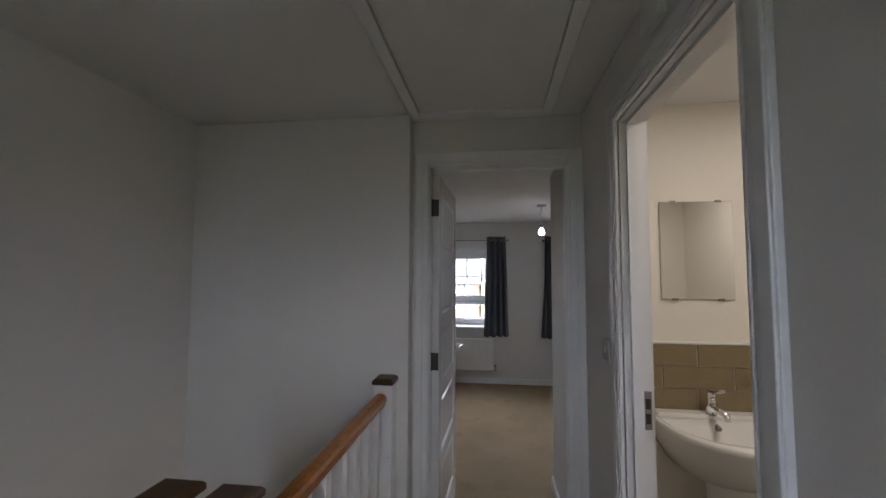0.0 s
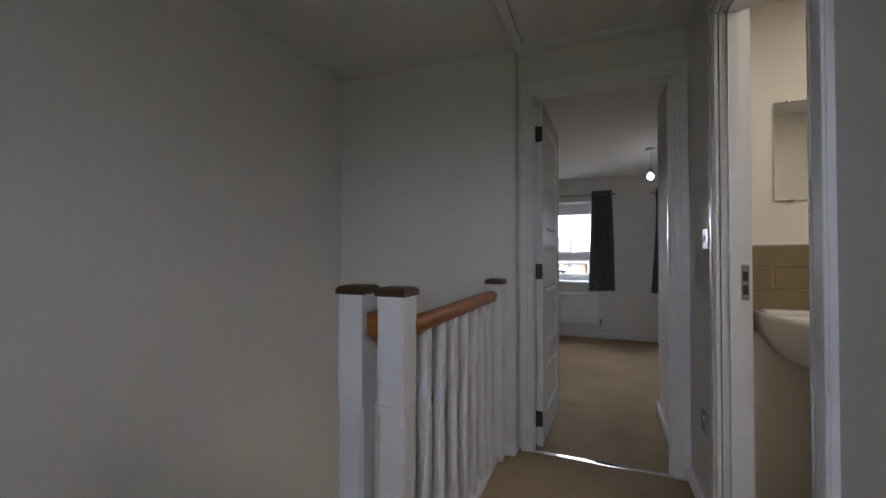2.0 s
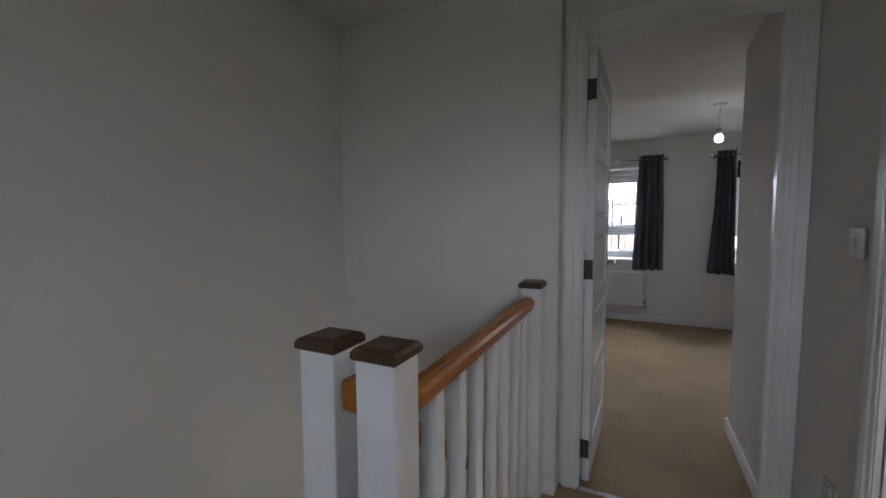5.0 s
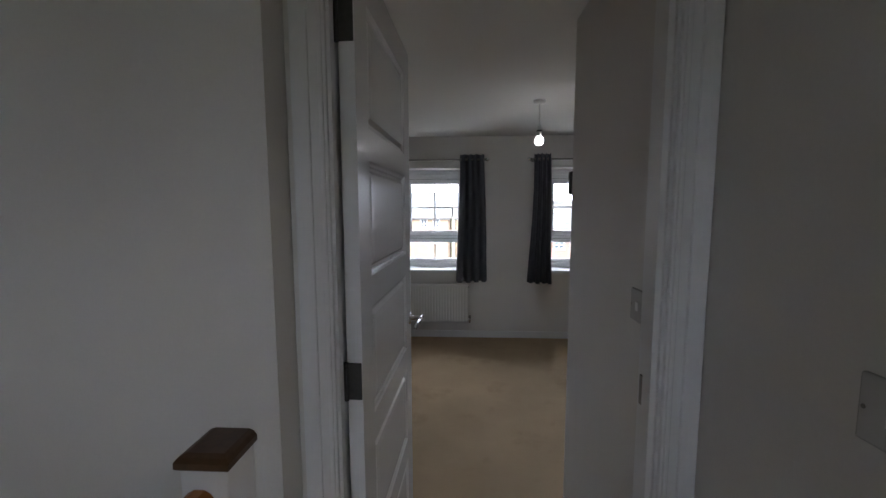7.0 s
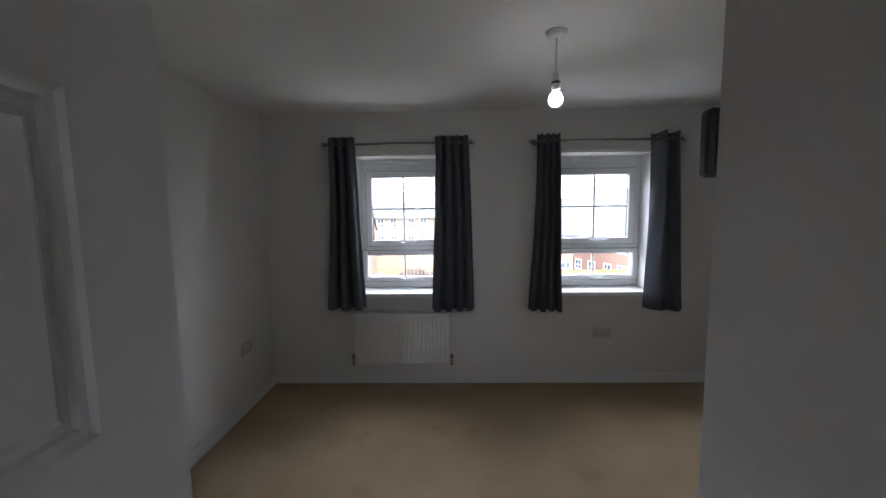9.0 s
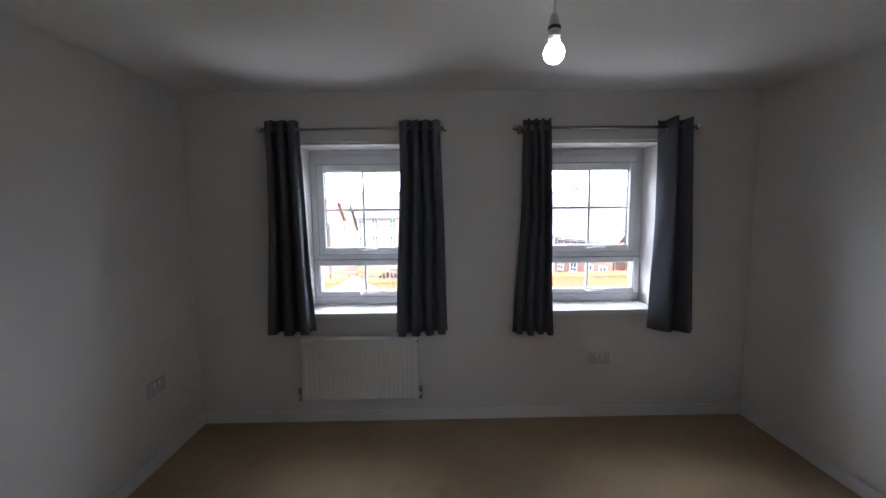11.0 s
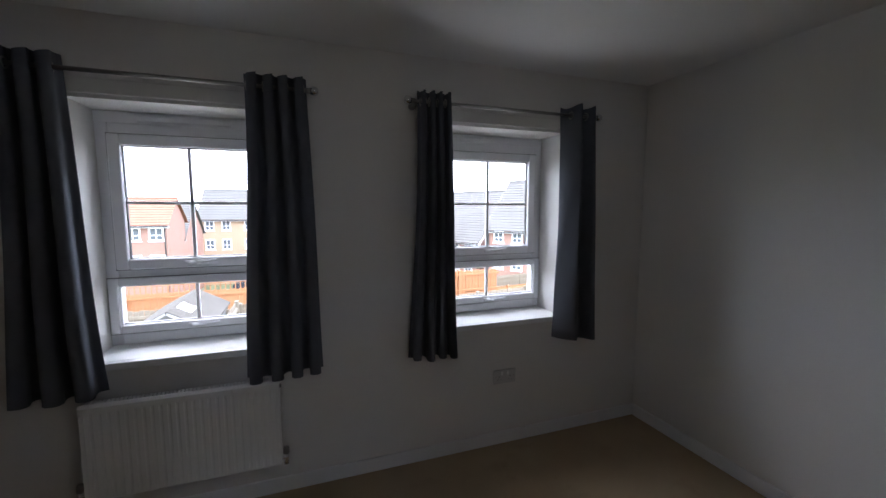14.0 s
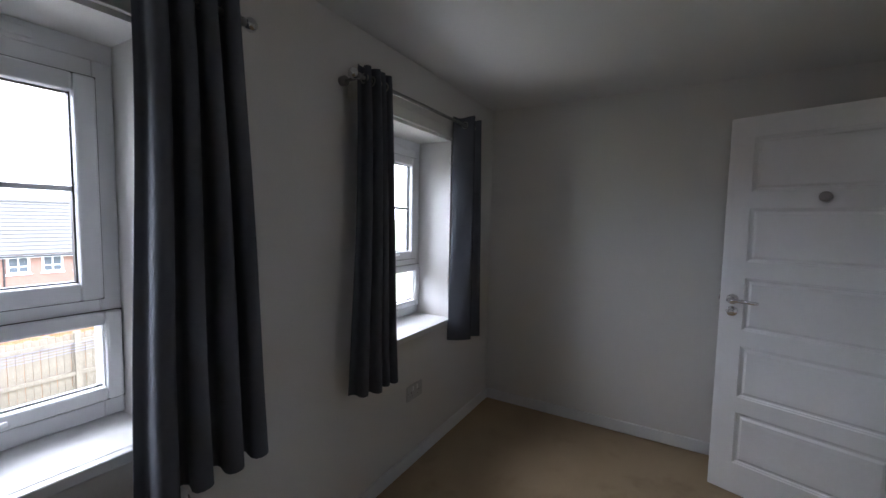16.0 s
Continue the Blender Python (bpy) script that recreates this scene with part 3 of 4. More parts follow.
part("ring", lathed([(0.0185, 0.0), (0.0195, 0.003), (0.0195, 0.007), (0.0185, 0.01)], (px, py, 2.008)), BLACK, hold, smooth=True)
part("bulb_cap", lathed([(0.014, 0.022), (0.014, 0.0), (0.012, -0.003)], (px, py, 1.966)), STEEL, lamp, smooth=True)
part("bulb", lathed([(0.012, 0.04), (0.0145, 0.030), (0.024, 0.022), (0.031, 0.004), (0.031, -0.006), (0.0275, -0.018), (0.0195, -0.0265), (0.010, -0.031), (0.002, -0.0325)], (px, py, 1.942)), BULB, lamp, "lit frosted bulb", True)

# ---- balustrade and stairs ----
def newel(label, x, y, top, half=False, low=-0.6, cap=True):
    p = thing("newel_post", label, "newel post")
    y1 = y + 0.045 if not half else 1.954
    y0 = y - 0.045
    bm = boxes((x - 0.045, x + 0.045, y0, y1, top - 0.36, top - 0.028), (x - 0.045, x + 0.045, y0, y1, low, 0.24), bevel=0.003)
    if half:
        box(bm, x - 0.045, x + 0.045, y0, y1, 0.24, top - 0.36)
    else:
        # stop-chamfered middle
        c = 0.012
        zs = [(0.24, 0.0005), (0.28, c), (top - 0.40, c), (top - 0.36, 0.0005)]
        loops = []
        for z, d in zs:
            q = 0.045
            loops.append([bm.verts.new((x + u, y + w, z)) for u, w in ((-q + d, -q), (q - d, -q), (q, -q + d), (q, q - d), (q - d, q), (-q + d, q), (-q, q - d), (-q, -q + d))])
        for a_, b_ in zip(loops, loops[1:]):
            for i in range(8):
                bm.faces.new((a_[i], a_[(i + 1) % 8], b_[(i + 1) % 8], b_[i]))
    part("post", bm, GLOSS, p)
    if cap:
        bm = bmesh.new()
        e = 0.052
        loops = []
        for d, z in ((0.004, -0.028), (0, -0.024), (0, -0.012), (0.006, -0.004), (0.016, 0.0)):
            loops.append([bm.verts.new((x + sx * (e - d), (y + sy * (e - d)) if not (half and sy > 0) else 1.954, top + z)) for sx, sy in ((-1, -1), (1, -1), (1, 1), (-1, 1))])
        for a_, b_ in zip(loops, loops[1:]):
            for i in range(4):
                bm.faces.new((a_[i], a_[(i + 1) % 4], b_[(i + 1) % 4], b_[i]))
        bm.faces.new(loops[-1])
        bm.faces.new(list(reversed(loops[0])))
        part("cap", bm, OAKCAP, p, "dark varnished oak cap")


newel("white newel post with an oak cap at the stair's head", -0.722, 0.793, 1.042, low=-0.9)
newel("white newel post with an oak cap at the landing's edge", -0.578, 0.793, 1.04, low=-0.26)
newel("white half newel with an oak cap against the wall", -0.546, 1.905, 1.006, True, -0.26)


def rail_profile(bm, p, q):
    """A moulded handrail from p to q, points on its underside's middle line."""
    p, q = Vector(p), Vector(q)
    sect = [(-0.021, 0), (0.021, 0), (0.021, 0.010), (0.029, 0.020), (0.029, 0.034), (0.022, 0.046), (0.010, 0.053), (-0.010, 0.053), (-0.022, 0.046), (-0.029, 0.034), (-0.029, 0.020), (-0.021, 0.010)]
    d = (q - p)
    side = Vector((d.y, -d.x, 0)).normalized()
    up = side.cross(d.normalized())
    up = up if up.z > 0 else -up
    a_ = [bm.verts.new(p + side * u + up * w) for u, w in sect]
    b_ = [bm.verts.new(q + side * u + up * w) for u, w in sect]
    k = len(sect)
    for i in range(k):
        bm.faces.new((a_[i], a_[(i + 1) % k], b_[(i + 1) % k], b_[i]))
    bm.faces.new(a_)
    bm.faces.new(list(reversed(b_)))


bal = thing("balustrade", "white spindles under a varnished oak handrail", "balustrade")
bm = bmesh.new()
rail_profile(bm, (-0.556, 0.839, 0.886), (-0.556, 1.862, 0.886))
part("handrail", bm, OAK, bal, "varnished reddish oak handrail")
part("base_rail", boxes((-0.59, -0.52, 0.839, 1.862, 0.0, 0.03), bevel=0.004), GLOSS, bal)
part("apron", boxes((-0.60, -0.562, 0.802, 1.954, -0.26, -0.001)), GLOSS, bal)


def spindle(x, y, z0, z1):
    bm = bmesh.new()
    q = 0.0205
    loops = []
    for f, d in ((0.0, 0.0004), (0.2, 0.0004), (0.235, 0.009), (0.69, 0.009), (0.725, 0.0004), (1.0, 0.0004)):
        z = z0 + (z1 - z0) * f
        loops.append([bm.verts.new((u, w, z)) for u, w in ((-q + d, -q), (q - d, -q), (q, -q + d), (q, q - d), (q - d, q), (-q + d, q), (-q, q - d), (-q, -q + d))])
    for a_, b_ in zip(loops, loops[1:]):
        for i in range(8):
            bm.faces.new((a_[i], a_[(i + 1) % 8], b_[(i + 1) % 8], b_[i]))
    s = part("spindle", bm, GLOSS, bal)
    s.location = (x, y, 0)
    return s


first = spindle(-0.556, 0.0, 0.03, 0.887)
first.location.y = 0.945
for i in range(1, 7):
    s = new("spindle", first.data)
    s.parent, s.location = bal, (-0.556, 0.945 + i * 0.137, 0)

# the flight going down
flight = tagged(thing("staircase", "carpeted stair going down from the landing", "staircase"), kind="structure")
RISE, GOING = 0.185, 0.225
for i in range(5):
    part("step", boxes((-1.645, -0.76, 0.80 + i * GOING, 0.80 + (i + 1) * GOING + 0.02, -RISE * (i + 1) - 0.2, -RISE * (i + 1)), bevel=0.008), CARPET, flight)
part("quarter_landing", boxes((-1.645, -0.3, 1.90, 1.954, -1.35, -1.11), (-0.76, -0.3, 0.85, 1.9, -1.35, -1.11)), CARPET, flight)
part("string", boxes((-0.765, -0.73, 0.84, 1.95, -1.3, -0.98)), GLOSS, flight)
stair_rail = thing("stair_handrail", "varnished oak handrail running down the stair", "handrail")
bm = bmesh.new()
rail_profile(bm, (-0.668, 0.80, 0.875), (-0.668, 1.94, -0.05))
part("rail", bm, OAK, stair_rail)
part("rail_end", boxes((-0.674, -0.624, 0.765, 0.845, 0.892, 0.957), bevel=0.006), OAK, stair_rail, "squared oak end block between the newels")
bm = bmesh.new()
for i in range(7):
    y = 0.95 + i * 0.14
    box(bm, -0.688, -0.65, y - 0.02, y + 0.02, 0.84 - (y - 0.842) * 0.83 - 1.2, 0.865 - (y - 0.842) * 0.83)
part("spindles", bm, GLOSS, stair_rail)
structure("wall_hall", boxes((0.0, 0.1, -1.5, 1.95, -2.8, -0.26), (-1.645, 0.0, -1.5, -1.4, -2.8, -0.26)), WALL, "plain white wall of the lower hall", "wall")
structure("floor_hall", boxes((-1.645, 0.0, -1.4, 1.95, -2.8, -2.6)), CARPET, "beige carpet in the lower hall", "floor")

# ---- bathroom ----
tiles = tagged(thing("tiled_splashback", "olive brown wall tiles with pale grout behind the basin", "tiles"), kind="structure")
tiles.location = (-0.02, -0.045, -0.024)
part("grout", boxes((0.54, 1.695, 2.022, 2.029, 0.80, 1.212)), GROUT, tiles)
tbm = boxes((0, 0.304, -0.006, 0, 0, 0.096), bevel=0.002)
tmesh = mesh_of("tile", tbm, TILE)
part("edge_trim", boxes((0.54, 1.695, 2.015, 2.029, 1.212, 1.222), bevel=0.002), PLASTIC, tiles)
for r in range(4):
    z = 1.212 - (r + 1) * 0.10
    off = 0.928 if r % 2 == 0 else 0.775
    for k in range(-2, 3):
        x = off + k * 0.309
        if x > 0.53 and x + 0.304 < 1.70:
            t_ = new("tile", tmesh)
            t_.parent, t_.location = tiles, (x, 2.022, z)
        elif x <= 0.53 < x + 0.28:
            part("tile", boxes((0.541, x + 0.304, 2.016, 2.022, z, z + 0.096), bevel=0.002), TILE, tiles)

mir = thing("mirror", "rectangular frameless mirror held by steel clips", "mirror")
part("glass", boxes((0.76, 1.08, 1.976, 1.982, 1.393, 1.852), bevel=0.002), MIRROR, mir)
for x in (0.82, 1.02):
    for z in (1.393, 1.852):
        part("clip", boxes((x - 0.013, x + 0.013, 1.971, 1.984, z - 0.006, z + 0.005), bevel=0.002), STEEL, mir)

basin = thing("wash_basin", "white ceramic pedestal wash basin with a mixer tap", "wash basin")
bcx, bw, bd = 0.95, 0.28, 0.44
basin.location.y, basin.scale.z = -0.045, 0.985
bm = bmesh.new()
def outline(scale, z, dy=0.0):
    pts = []
    for i in range(33):
        t_ = math.pi * i / 32
        pts.append(bm.verts.new((bcx - bw * scale * math.cos(t_) * (1.0 if scale > 0 else 0), 2.02 - dy - (bd - dy * 1.5) * scale * math.sin(t_) ** 0.62 if 0 < i < 32 else 2.02 - dy, z)))
    return pts
loops = [outline(0.42, 0.66), outline(0.7, 0.70), outline(0.93, 0.80), outline(1.0, 0.875), outline(1.0, 0.892), outline(0.985, 0.90), outline(0.9, 0.897, 0.06), outline(0.82, 0.86, 0.085), outline(0.5, 0.78, 0.12)]
for a_, b_ in zip(loops, loops[1:]):
    for i in range(32):
        bm.faces.new((a_[i], a_[i + 1], b_[i + 1], b_[i]))
    bm.faces.new((a_[32], a_[0], b_[0], b_[32]))
bm.faces.new(loops[-1])
bm.faces.new(list(reversed(loops[0])))
part("bowl", bm, CERAMIC, basin, smooth=True)
part("upstand", boxes((bcx - 0.25, bcx + 0.25, 1.95, 2.015, 0.885, 0.908), bevel=0.006), CERAMIC, basin)
part("pedestal", lathed([(0.10, 0.002), (0.095, 0.05), (0.085, 0.4), (0.10, 0.66), (0.11, 0.70)], (bcx, 1.86, 0)), CERAMIC, basin, smooth=True)
part("overflow", tubes(((bcx - 0.01, 1.926, 0.855), (bcx - 0.01, 1.945, 0.86), 0.012)), STEEL, basin, smooth=True)
tap = part("tap", tubes(((bcx - 0.02, 1.965, 0.905), (bcx - 0.02, 1.965, 0.985), 0.022, 0.019), ((bcx - 0.02, 1.965, 0.95), (bcx - 0.015, 1.85, 0.935), 0.014, 0.012), ((bcx - 0.015, 1.855, 0.94), (bcx - 0.015, 1.85, 0.915), 0.012)), CHROME, basin, "chrome mixer tap", True)
part("lever", tubes(((bcx - 0.02, 1.965, 0.985), (bcx - 0.02, 1.96, 1.005), 0.02, 0.017), ((bcx - 0.02, 1.965, 1.0), (bcx - 0.005, 1.885, 1.03), 0.009, 0.006)), CHROME, tap, smooth=True)


# ---- outside ----
def masonry(name, brick, mortar, w=0.225, h=0.075):
    m = material(name, brick, 0.9, var=0.12, scale=0.8, fine=30, bump=0)
    nodes, links = m.node_tree.nodes, m.node_tree.links
    b = nodes["Principled BSDF"]
    old = b.inputs["Base Color"].links[0].from_socket
    t_ = nodes.new("ShaderNodeTexBrick")
    t_.inputs["Scale"].default_value = 1.0
    t_.inputs["Brick Width"].default_value, t_.inputs["Row Height"].default_value, t_.inputs["Mortar Size"].default_value = w, h, 0.008
    t_.inputs["Mortar"].default_value = (*mortar, 1)
    co, turn = nodes.new("ShaderNodeTexCoord"), nodes.new("ShaderNodeMapping")
    turn.inputs["Rotation"].default_value = (math.pi / 2, 0, 0)
    links.new(co.outputs["Object"], turn.inputs[0])
    links.new(turn.outputs[0], t_.inputs["Vector"])
    links.new(old, t_.inputs["Color1"])
    links.new(old, t_.inputs["Color2"])
    links.new(t_.outputs["Color"], b.inputs["Base Color"])
    return m


TAN = masonry("buff_brick", (0.38, 0.26, 0.165), (0.36, 0.29, 0.21))
RED = masonry("red_brick", (0.27, 0.145, 0.11), (0.28, 0.2, 0.16))
SLATE = material("grey_roof_tile", (0.13, 0.125, 0.118), 0.95, spec=0.1, var=0.12, scale=0.6, fine=8, bump=0.1)
TERRA = material("red_roof_tile", (0.26, 0.13, 0.09), 0.95, spec=0.1, var=0.15, scale=0.8, fine=8, bump=0.1)
DARKPANE = material("dark_window_glass", (0.10, 0.115, 0.13), 0.08, var=0.2, scale=0.7, bump=0)
ORANGE = material("orange_stained_timber", (0.33, 0.145, 0.062), 0.8, var=0.2, scale=3, fine=40, bump=0.2)
GREYWOOD = material("weathered_timber", (0.19, 0.16, 0.12), 0.9, var=0.3, scale=5, fine=60, bump=0.3)
SHEDWOOD = material("grey_painted_timber", (0.16, 0.16, 0.155), 0.85, var=0.12, scale=4, fine=50, bump=0.2)
FELT = material("roofing_felt", (0.085, 0.078, 0.07), 0.97, spec=0.05, var=0.2, scale=3, fine=90, bump=0.4)
GRASS = material("grass_ground", (0.10, 0.11, 0.05), 0.95, var=0.35, scale=0.5, fine=20, bump=0.4)
LEAF = material("leaves", (0.07, 0.095, 0.035), 0.8, var=0.4, scale=2, fine=12, bump=0)
BARK = material("bark", (0.12, 0.09, 0.065), 0.95, var=0.3, bump=0.3)
CAR = material("dark_car_paint", (0.03, 0.035, 0.05), 0.25, var=0.1, bump=0)
RUBBER = material("tyre_rubber", (0.02, 0.02, 0.02), 0.85, var=0.1, bump=0)
CORD = material("faded_blue_cord", (0.22, 0.23, 0.33), 0.8, var=0.1)
CANVAS = material("white_canvas", (0.7, 0.69, 0.66), 0.9, var=0.05, fine=200)

LEVELS = [(-400, -2.6), (5.92, -2.6), (14.3, -2.6), (19.5, -3.2), (35, -6.2), (60, -8.0), (140, -8.0), (3000, -8.0)]


def ground_at(y):
    for (y0, z0), (y1, z1) in zip(LEVELS, LEVELS[1:]):
        if y <= y1:
            return z0 + (z1 - z0) * (y - y0) / (y1 - y0)
    return -8.0


bm = bmesh.new()
rows = [[bm.verts.new((x, y, z)) for x in (-3000, -200, -50, 0, 50, 200, 3000)] for y, z in LEVELS]
for r0, r1 in zip(rows, rows[1:]):
    for i in range(6):
        bm.faces.new((r0[i], r0[i + 1], r1[i + 1], r1[i]))
# Unseen pale slab, added as a reflector to bounce daylight up through the windows.
BOUNCE_SLAB = material("pale_bounce_slab", (0.42, 0.40, 0.36), 0.9, var=0.15, scale=1.5, fine=30, bump=0.2)
structure("pavement", boxes((-12, 14, 6.2, 11.0, -2.64, -2.57), bevel=0.01), BOUNCE_SLAB, "unseen pale slab added behind the house to bounce daylight up", "pavement")
structure("ground", bm, GRASS, "grass and gardens sloping away from the house", "ground")


def house(label, x0, x1, y0, depth, eaves, ridge, wallmat, roofmat, cols, rows_, group="", wsize=(1.05, 1.1), at=None, base=None):
    """A gabled house, ridge along x, front at y0 facing the bedroom windows."""
    base = ground_at(y0) - 0.3 if base is None else base
    h = thing("house", label, "house", group, at)
    ym = y0 + depth / 2
    bm = bmesh.new()
    a_ = [bm.verts.new((x0, y, z)) for y, z in ((y0, base), (y0 + depth, base), (y0 + depth, eaves), (ym, ridge - 0.1), (y0, eaves))]
    b_ = [bm.verts.new((x1, y, z)) for y, z in ((y0, base), (y0 + depth, base), (y0 + depth, eaves), (ym, ridge - 0.1), (y0, eaves))]
    bm.faces.new(a_)
    bm.faces.new(list(reversed(b_)))
    for i in range(5):
        bm.faces.new((a_[i], a_[(i + 1) % 5], b_[(i + 1) % 5], b_[i]))
    part("wall", bm, wallmat, h)
    # roof of overlapping courses
    bm = bmesh.new()
    o = 0.35
    slope = (ridge - eaves) / (depth / 2)
    n = max(8, int(math.hypot(depth / 2 + o, (depth / 2 + o) * slope) / 0.34))
    for side in (1, -1):
        for i in range(n):
            u0, u1 = i / n, (i + 1.12) / n
            pts = []
            for u, lift in ((u0, 0.09), (min(u1, 1.0), 0.02)):
                d = (depth / 2 + o) * (1 - u)
                pts.append((ym - side * d, ridge - d * slope + lift))
            (ya, za), (yb, zb) = pts
            v = [bm.verts.new(p) for p in ((x0 - 0.25, ya, za - 0.07), (x1 + 0.25, ya, za - 0.07), (x1 + 0.25, ya, za), (x0 - 0.25, ya, za), (x0 - 0.25, yb, zb), (x1 + 0.25, yb, zb))]
            bm.faces.new((v[0], v[1], v[2], v[3]))
            bm.faces.new((v[3], v[2], v[5], v[4]))
    roof = part("roof", bm, roofmat, h)
    part("ridge_tiles", tubes(((x0 - 0.25, ym, ridge + 0.02), (x1 + 0.25, ym, ridge + 0.02), 0.12), n=8), roofmat, roof)
    part("fascia", boxes((x0 - 0.25, x1 + 0.25, y0 - o - 0.02, y0 - o + 0.02, eaves - o * slope - 0.18, eaves - o * slope - 0.02)), UPVC, h)
    for gx in (x0 - 0.27, x1 + 0.27) if at is not None else ():
        bm = bmesh.new()
        for s_ in (-1, 1):
            d = depth / 2 + o
            tube(bm, (gx, ym, ridge - 0.12), (gx, ym + s_ * d, ridge - d * slope - 0.12), 0.1, None, 4)
        part("bargeboard", bm, UPVC, h)
    part("gutter", tubes(((x0 - 0.25, y0 - o - 0.07, eaves - o * slope - 0.08), (x1 + 0.25, y0 - o - 0.07, eaves - o * slope - 0.08), 0.06), n=8), BLACK, h)
    for x in (x0 + 0.15, x1 - 0.15):
        part("downpipe", tubes(((x, y0 - 0.06, eaves - 0.3), (x, y0 - 0.06, base + 0.3), 0.045), n=8), BLACK, h)
    ww, wh = wsize
    for z in rows_:
        for x in cols:
            if z - wh / 2 < base + 0.2:
                continue
            w = part("window", ring(x - ww / 2, x + ww / 2, z - wh / 2, z + wh / 2, 0.11, y0 - 0.06, y0 - 0.005, 0.0), UPVC, h)
            part("pane", boxes((x - ww / 2 + 0.11, x + ww / 2 - 0.11, y0 - 0.03, y0 - 0.01, z - wh / 2 + 0.11, z + wh / 2 - 0.11)), DARKPANE, w)
            part("glazing_bar", boxes((x - 0.03, x + 0.03, y0 - 0.055, y0 - 0.031, z - wh / 2 + 0.11, z + wh / 2 - 0.11), (x - ww / 2 + 0.11, x - 0.03, y0 - 0.055, y0 - 0.031, z - 0.13, z - 0.07), (x + 0.03, x + ww / 2 - 0.11, y0 - 0.055, y0 - 0.031, z - 0.13, z - 0.07)), UPVC, w)
            part("sill", boxes((x - ww / 2 - 0.06, x + ww / 2 + 0.06, y0 - 0.12, y0 - 0.005, z - wh / 2 - 0.08, z - wh / 2)), UPVC, w)
    return h


house("buff brick apartment block with a grey tiled roof", -11.3, -2.2, 58, 10, 0.3, 3.8, TAN, SLATE, (-10.16, -8.38, -5.9, -4.15), (-0.6, -2.9), "apartment blocks", (1.0, 1.25))
house("buff brick apartment block with a grey tiled roof", -1.5, 9.0, 58, 10, 0.3, 3.8, TAN, SLATE, (-0.3, 1.85, 4.3, 6.1, 7.9), (-0.6, -2.9), "apartment blocks", (1.0, 1.25))
house("red brick house with a grey tiled roof", -17.0, -10.4, 47.5, 8, -1.2, 2.0, RED, SLATE, (-15.5, -12.9, -11.3), (-2.0, -4.2))
house("red brick house with an orange-red tiled roof", -19.0, -10.25, 42, 5.5, 0.3, 2.3, RED, TERRA, (-17, -14.5, -12.6, -11.0), (-0.65, -2.9))
house("red brick terrace with a long grey tiled roof", 6.6, 11.5, 40, 6, -0.95, 2.1, RED, SLATE, (7.4, 9.0, 10.6), (-1.95, -4.3))
house("red brick house, its gable end turned to the gardens", -15.0, 0.0, 0.0, 10.6, -1.75, 3.3, RED, SLATE, (-1.4, -3.2, -5.4, -7.4, -9.6, -11.8, -13.6), (-2.6, -4.9), at=pose(16.8, 39.6, 0, 0, 0, -66), base=-8.3)
house("red brick house with a broad grey tiled roof", -12.0, 0.0, 0.0, 9.0, -0.3, 4.1, RED, SLATE, (-1.3, -4.2, -6.8, -8.9, -10.8), (-1.15, -3.6), at=pose(23.1, 27.3, 0, 0, 0, -58), base=-6.4)

# ---- gardens ----
def fence(label, p, q, top, mat, height=1.8, board=0.105, rails=(), cap=False, lattice=False):
    """A board fence from p to q with posts and rails on its near side."""
    p, q = Vector((*p, 0)), Vector((*q, 0))
    d = q - p
    m = Matrix.Translation(p) @ Matrix.Rotation(math.atan2(d.y, d.x), 4, "Z")
    f = thing("fence", label, "fence", at=m)
    length = d.length
    me = mesh_of("board", boxes((0.002, board - 0.004, 0, 0.018, top - height, top), bevel=0.003), mat)
    for i in range(int(length / board)):
        b = new("board", me)
        b.parent, b.location = f, (i * board, 0.006 * (i % 2), 0.012 * math.sin(i * 2.3))
    for i in range(int(length / 1.83) + 1):
        part("post", boxes((i * 1.83 - 0.05, i * 1.83 + 0.05, -0.06, 0.03, top - height - 0.3, top + 0.04), bevel=0.006), mat, f)
    for z in (0.14, 0.75, 1.4):
        part("rail", boxes((0, length, -0.045, -0.001, top - z - 0.045, top - z + 0.03), bevel=0.004), mat, f)
    if lattice:
        bm = bmesh.new()
        n = int(length / 0.16)
        for i in range(n):
            box(bm, i * 0.16, i * 0.16 + 0.03, 0, 0.02, top, top + 0.26)
        box(bm, 0, length, -0.006, 0.026, top + 0.26, top + 0.3)
        part("lattice", bm, mat, f)


fence("weathered grey board fence behind the garden", (-1.35, 14.1), (3.05, 14.1), -0.88, GREYWOOD)
fence("weathered grey board fence along the garden's side", (-1.42, 8.5), (-1.42, 14.0), -0.80, GREYWOOD)
fence("weathered grey board fence by the next garden", (3.2, 13.9), (9.5, 14.9), -1.06, GREYWOOD)
fence("weathered grey board fence beyond the shed", (-8.0, 14.0), (-1.5, 14.05), -0.85, GREYWOOD)
fence("orange stained fence with a lattice top", (-11, 19.4), (1.9, 19.4), -1.45, ORANGE, lattice=True)
fence("orange stained fence running back", (2.0, 14.6), (2.0, 19.3), -1.0, ORANGE, height=2.0)
fence("orange stained slatted fence", (2.1, 17.2), (7.5, 17.6), -0.95, ORANGE, height=2.0, board=0.14)
fence("grey board fence far down the slope", (6.0, 25.0), (17.0, 26.0), -2.75, GREYWOOD)
fence("orange board fence far down the slope", (7.0, 22.0), (14.5, 23.0), -2.75, ORANGE, height=1.4)

